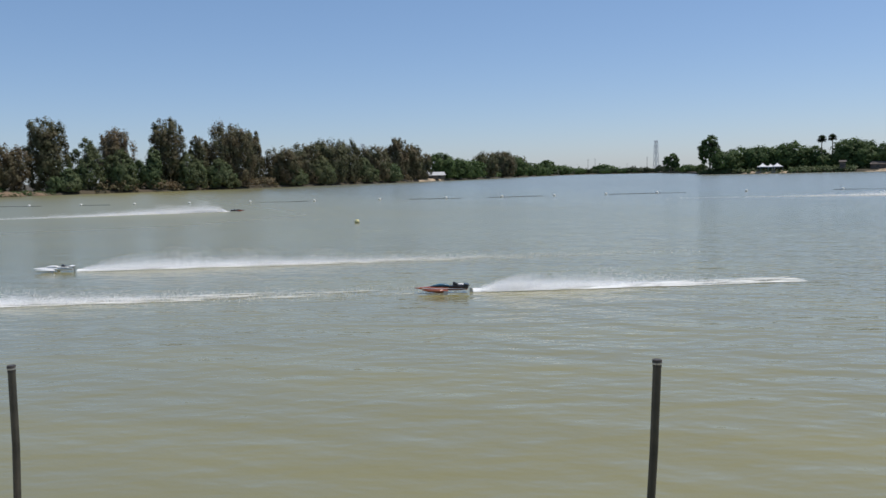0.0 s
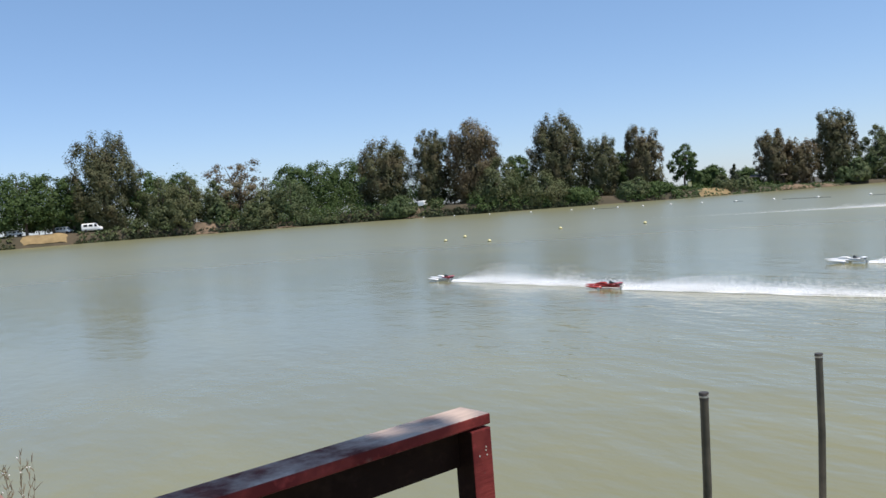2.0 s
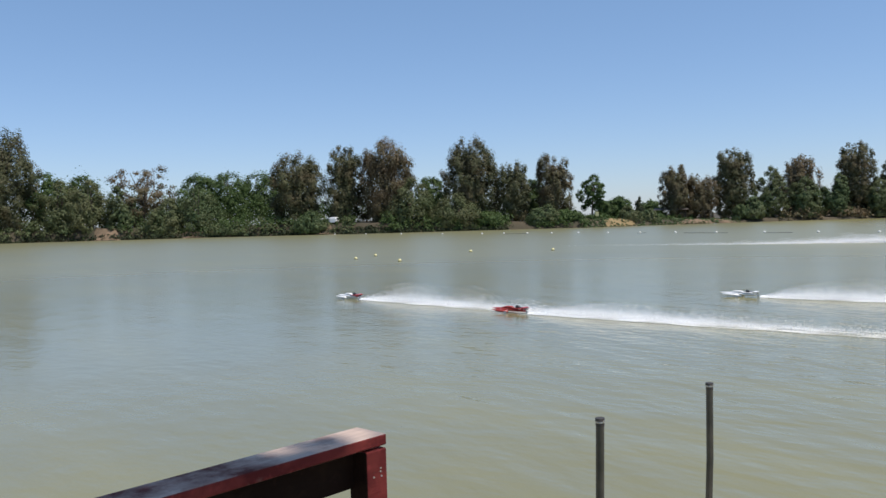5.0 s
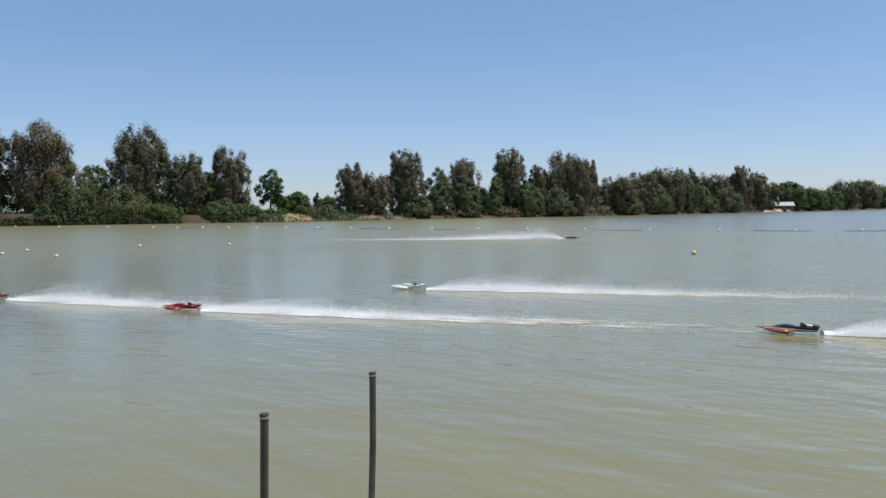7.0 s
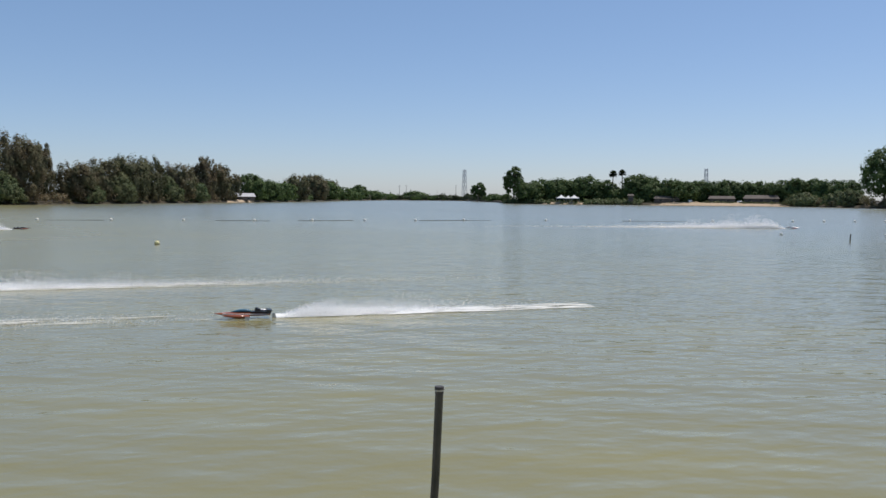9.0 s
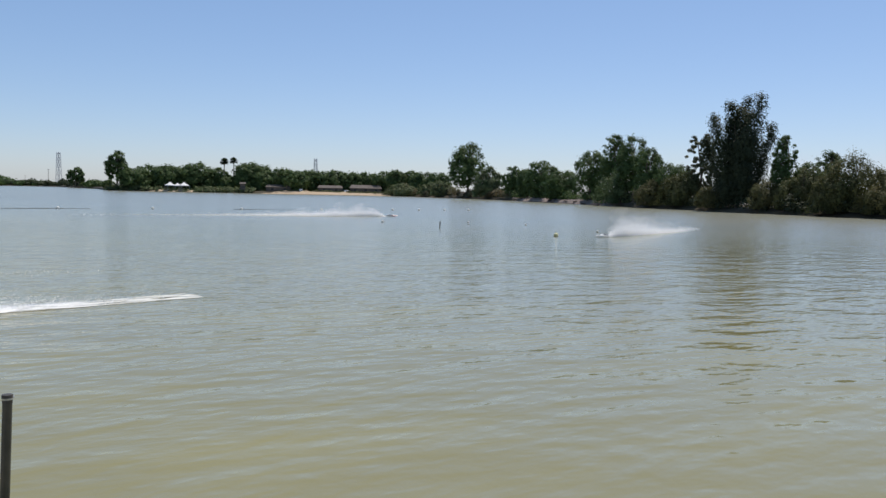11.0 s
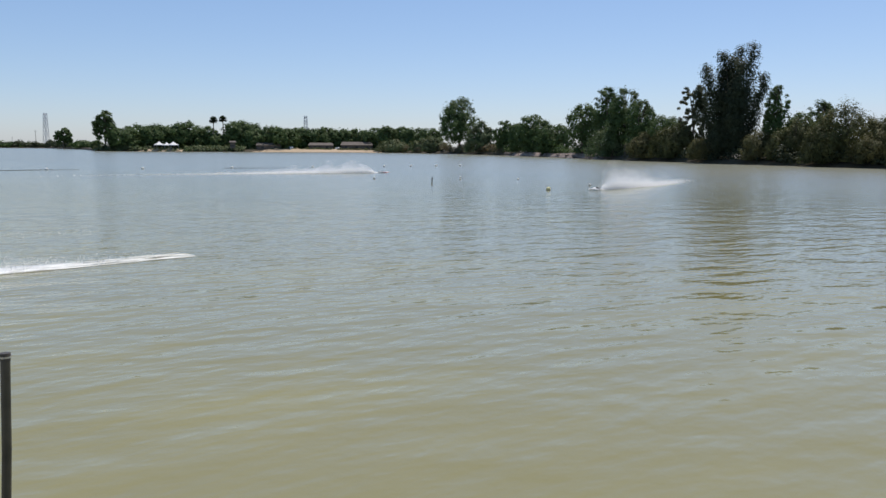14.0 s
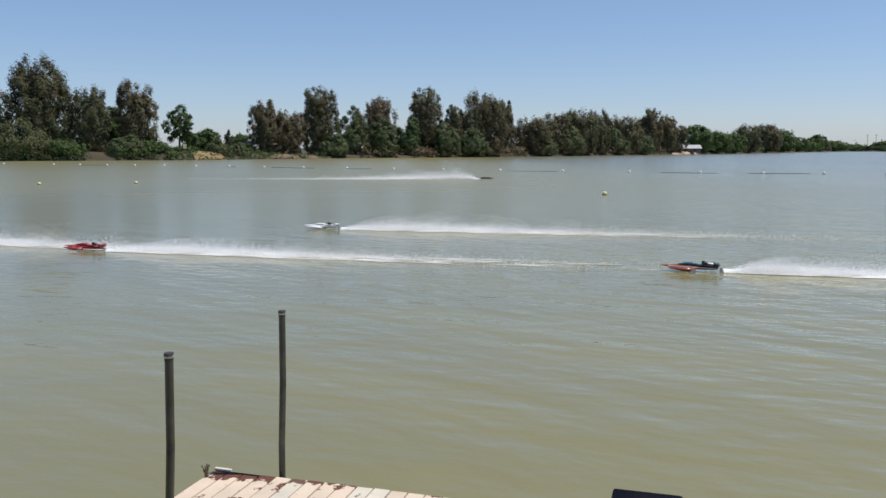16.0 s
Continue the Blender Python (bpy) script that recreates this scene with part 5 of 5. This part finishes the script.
deck = thing("landing_deck", LAND, "weathered wooden landing deck on square piles", "deck")
part("joist", box((2.4, 0.05, 0.18), (1.15, 0.98, DECK - 0.14)), "beam", deck)
part("joist", box((5.0, 0.05, 0.18), (-2.5, -0.12, DECK - 0.14)), "beam", deck)
part("joist", box((7.1, 0.05, 0.18), (-1.2, -2.9, DECK - 0.14)), "beam", deck)
for a, b in ((0.0, 0.92), (2.2, 0.92), (-2.4, -0.2), (-4.4, -0.2), (2.2, -2.8), (-4.4, -2.8)):
    part("pile", box((0.14, 0.14, DECK + 1.0), (a, b, (DECK - 0.05 - 1.0) / 2 - 0.02), 0.006), "beam", deck)
board = finish("board", box((0.136, 1.0, 0.036), (0, 0, 0), 0.004), "deck")
for i in range(51):
    a = -4.75 + 0.142 * i
    far_end = 1.02 if a > -0.08 else -0.05
    ob = new("board", board)
    ob.parent = deck
    ob.matrix_basis = Matrix.Translation((a, (far_end - 3.0) / 2, DECK - 0.02)) @ Matrix.Diagonal((1, far_end + 3.0, 1, 1))

# floating dock with planks
DOCK = Matrix.Translation((-1.19, 7.08, 0.335)) @ LAND.to_3x3().to_4x4()
dock = thing("dock", DOCK, "low wooden dock with faded peeling planks", "dock")
LONG, DEEP = 3.4, 1.42
for b in (-0.03, -DEEP / 2, -DEEP + 0.03):
    part("beam", box((LONG, 0.06, 0.15), (LONG / 2, b, -0.115), 0.004), "beam", dock)
# dark strip added as the shade in the gap behind the short planks
part("gap_shade_strip", box((0.44, 0.034, 0.030), (0.24, -0.020, -0.020), 0.003), "board_shaded", dock, "dark strip standing in for the shaded gap at the plank ends")
part("edge_chip", box((0.15, 0.030, 0.020), (0.085, -0.004, 0.006), 0.004, pose(0, 0, 0, 0, 2, 3)), "pale_wood", dock, "pale broken strip of wood")
for a in (0.4, 1.7, 3.0):
    part("float_drum", tube(bmesh.new(), (a, -0.12, -0.27), (a, -DEEP + 0.12, -0.27), 0.2, 0.2, 16), "rope", dock)
rng = random.Random(8)
plank_meshes = [finish("plank", box((0.129, DEEP, 0.034), (0, -DEEP / 2, -0.017), 0.004), mat) for mat in ("plank", "plank_pale")]
for i in range(24):
    ob = new("plank", plank_meshes[0 if rng.random() < 0.62 else 1])
    ob.parent = dock
    ob.matrix_basis = pose(0.071 + 0.1415 * i, 0.012 * rng.random() - 0.045 * (i < 3), 0.004 * rng.random() - 0.004, 0, rng.uniform(-0.8, 0.8), rng.uniform(-0.25, 0.25))


def pile_post(x, y, z, r, lean_x, lean_y, label):
    top = thing("pipe_post", Matrix.Translation((x, y, z)), label, "post", "pipe posts of the dock")
    base = Vector((lean_x, lean_y, -z - 1.6))
    bm = bmesh.new()
    joints = [Vector((0, 0, -0.045)).lerp(base, k / 6) + Vector((0.006 * math.sin(k * 2.1), 0.004 * math.cos(k * 1.7), 0)) * (k > 0) for k in range(7)]
    for p, q in zip(joints, joints[1:]):
        tube(bm, q, p, r, r, 20, False)
    bmesh.ops.remove_doubles(bm, verts=bm.verts, dist=0.002)
    part("pipe", bm, "pipe", top, "", True)
    part("rim", tube(bmesh.new(), (0, 0, -0.05), (0, 0, -0.030), r * 1.04, r * 1.06, 20), "pipe_cap", top)
    band = part("clamp_band", tube(bmesh.new(), (0, 0, -0.030), (0, 0, -0.019), r * 1.15, r * 1.15, 20), "clamp", top, "bright steel clamp band")
    part("bolt", tube(bmesh.new(), (r * 0.9, -r * 0.7, -0.020), (r * 1.25, -r * 0.5, -0.008), 0.004, 0.003, 8), "clamp", band)
    part("cap", tube(bmesh.new(), (0, 0, -0.019), (0, 0, 0.0), r * 1.16, r * 1.10, 20), "pipe_cap", top)


pile_post(-1.136, 5.381, 1.745, 0.0265, -0.10, 0.0, "black steel pipe post with a capped top beside the dock")
pile_post(-0.594, 6.935, 1.692, 0.0265, -0.06, 0.0, "thin black steel pipe post leaning slightly behind the dock")
pile_post(3.322, 4.653, 1.762, 0.0275, -0.15, 0.05, "black steel pipe post standing in the lake")


# ---- weeds on the near bank ----
def weed(x, y, z, tall, seed):
    rng = random.Random(seed)
    top = thing("weed", Matrix.Translation((x, y, z)), "dry branching weed with pale seed heads", "plant", "weeds on the bank")
    for k in range(10):
        bm, heads = bmesh.new(), []
        p = Vector((rng.uniform(-0.15, 0.15), rng.uniform(-0.15, 0.15), 0)) * min(1, tall)
        d = Vector((rng.uniform(-0.6, 0.6), rng.uniform(-0.6, 0.6), 1)).normalized()
        n = 8
        for i in range(n):
            q = p + d * tall * rng.uniform(0.5, 1.0) / n
            tube(bm, p, q, 0.0042 * (1 - i / 10), 0.0042 * (1 - (i + 1) / 10), 5)
            for twig in range(2 if i > 1 else 0):
                side = (d + Vector((rng.uniform(-1, 1), rng.uniform(-1, 1), 0.3))).normalized()
                tip = q + side * tall * rng.uniform(0.05, 0.12)
                tube(bm, q, tip, 0.004, 0.002, 4)
                heads.append(tip)
            d = (d + Vector((rng.uniform(-0.25, 0.25), rng.uniform(-0.25, 0.25), 0.1))).normalized()
            p = q
        stem = part("stem", bm, "stem", top)
        for tip in heads[::8] if tall > 0.3 else ():
            h = bmesh.new()
            bmesh.ops.create_icosphere(h, subdivisions=1, radius=0.008, matrix=Matrix.Translation(tip))
            part("seed_head", h, "seed", stem, "pale seed head")


weed(-7.48, 4.86, 0.36, 0.86, 1)
weed(-7.18, 4.84, 0.34, 0.80, 2)
weed(-1.22, 6.93, 0.335, 0.12, 4)


# ---- tree standing on the bank beside the landing, whose boughs shade the rails ----
def shade_lobes(rng, h, w):
    out = []
    for x, y, z, r in ((1.835, 1.144, 9.6, 0.17), (1.915, 1.394, 9.6, 0.17), (2.04, 1.66, 9.6, 0.022), (2.13, 1.86, 9.6, 0.012), (3.535, 1.085, 9.5, 0.5), (2.6, 0.7, 9.8, 0.55), (3.4, -1.2, 10.6, 0.62), (3.6, -3.0, 11.4, 0.62), (5.4, -2.4, 10.4, 0.62), (1.8, -3.2, 10.2, 0.62)):
        out.append((x - 3.2, y + 6.5, z - 1.1, r, 0.35))
    return out


def shade_tree():
    top = thing("broadleaf_tree", Matrix.Translation((3.2, -6.5, 1.1)), "spreading tree on the bank shading the landing", "tree", "trees round the lake")
    rng = np.random.default_rng(77)
    lobes = shade_lobes(rng, 11, 9)
    bm = bmesh.new()
    fork = Vector((0.1, 0.8, 4.2))
    tube(bm, (0, 0, -0.4), fork, 0.30, 0.20, 12)
    part("trunk", bm, "bark", top)
    for q in lobes:
        tip = Vector(q[:3])
        mid = fork.lerp(tip, 0.5) + Vector((0.1, 0, 0.5))
        part("limb", limb((fork - Vector((0, 0, 0.1)), mid, tip), (0.09, 0.06, 0.015), 7), "bark", top)
    n = 3000
    many = np.array([q[3] ** 1.2 + 0.10 * (q[3] > 0.1) for q in lobes])
    pick = np.array(lobes)[rng.choice(len(lobes), n, p=many / many.sum())]
    c = pick[:, :3] + rng.normal(size=(n, 3)) * pick[:, 3:4] * np.array((0.55, 0.55, 0.4))
    a = rng.normal(size=(n, 3))
    a /= np.linalg.norm(a, axis=1)[:, None]
    b = np.cross(a, rng.normal(size=(n, 3)))
    b /= np.linalg.norm(b, axis=1)[:, None]
    s = 0.085 * (0.6 + 0.8 * rng.random(n))[:, None]
    verts = np.stack([c + a * s, c + b * s * 0.5, c - a * s, c - b * s * 0.5], 1).reshape(-1, 3)
    crown = new("crown", soup("crown", verts, np.arange(n * 4).reshape(-1, 4), "round_leaf"))
    crown.parent = top


shade_tree()
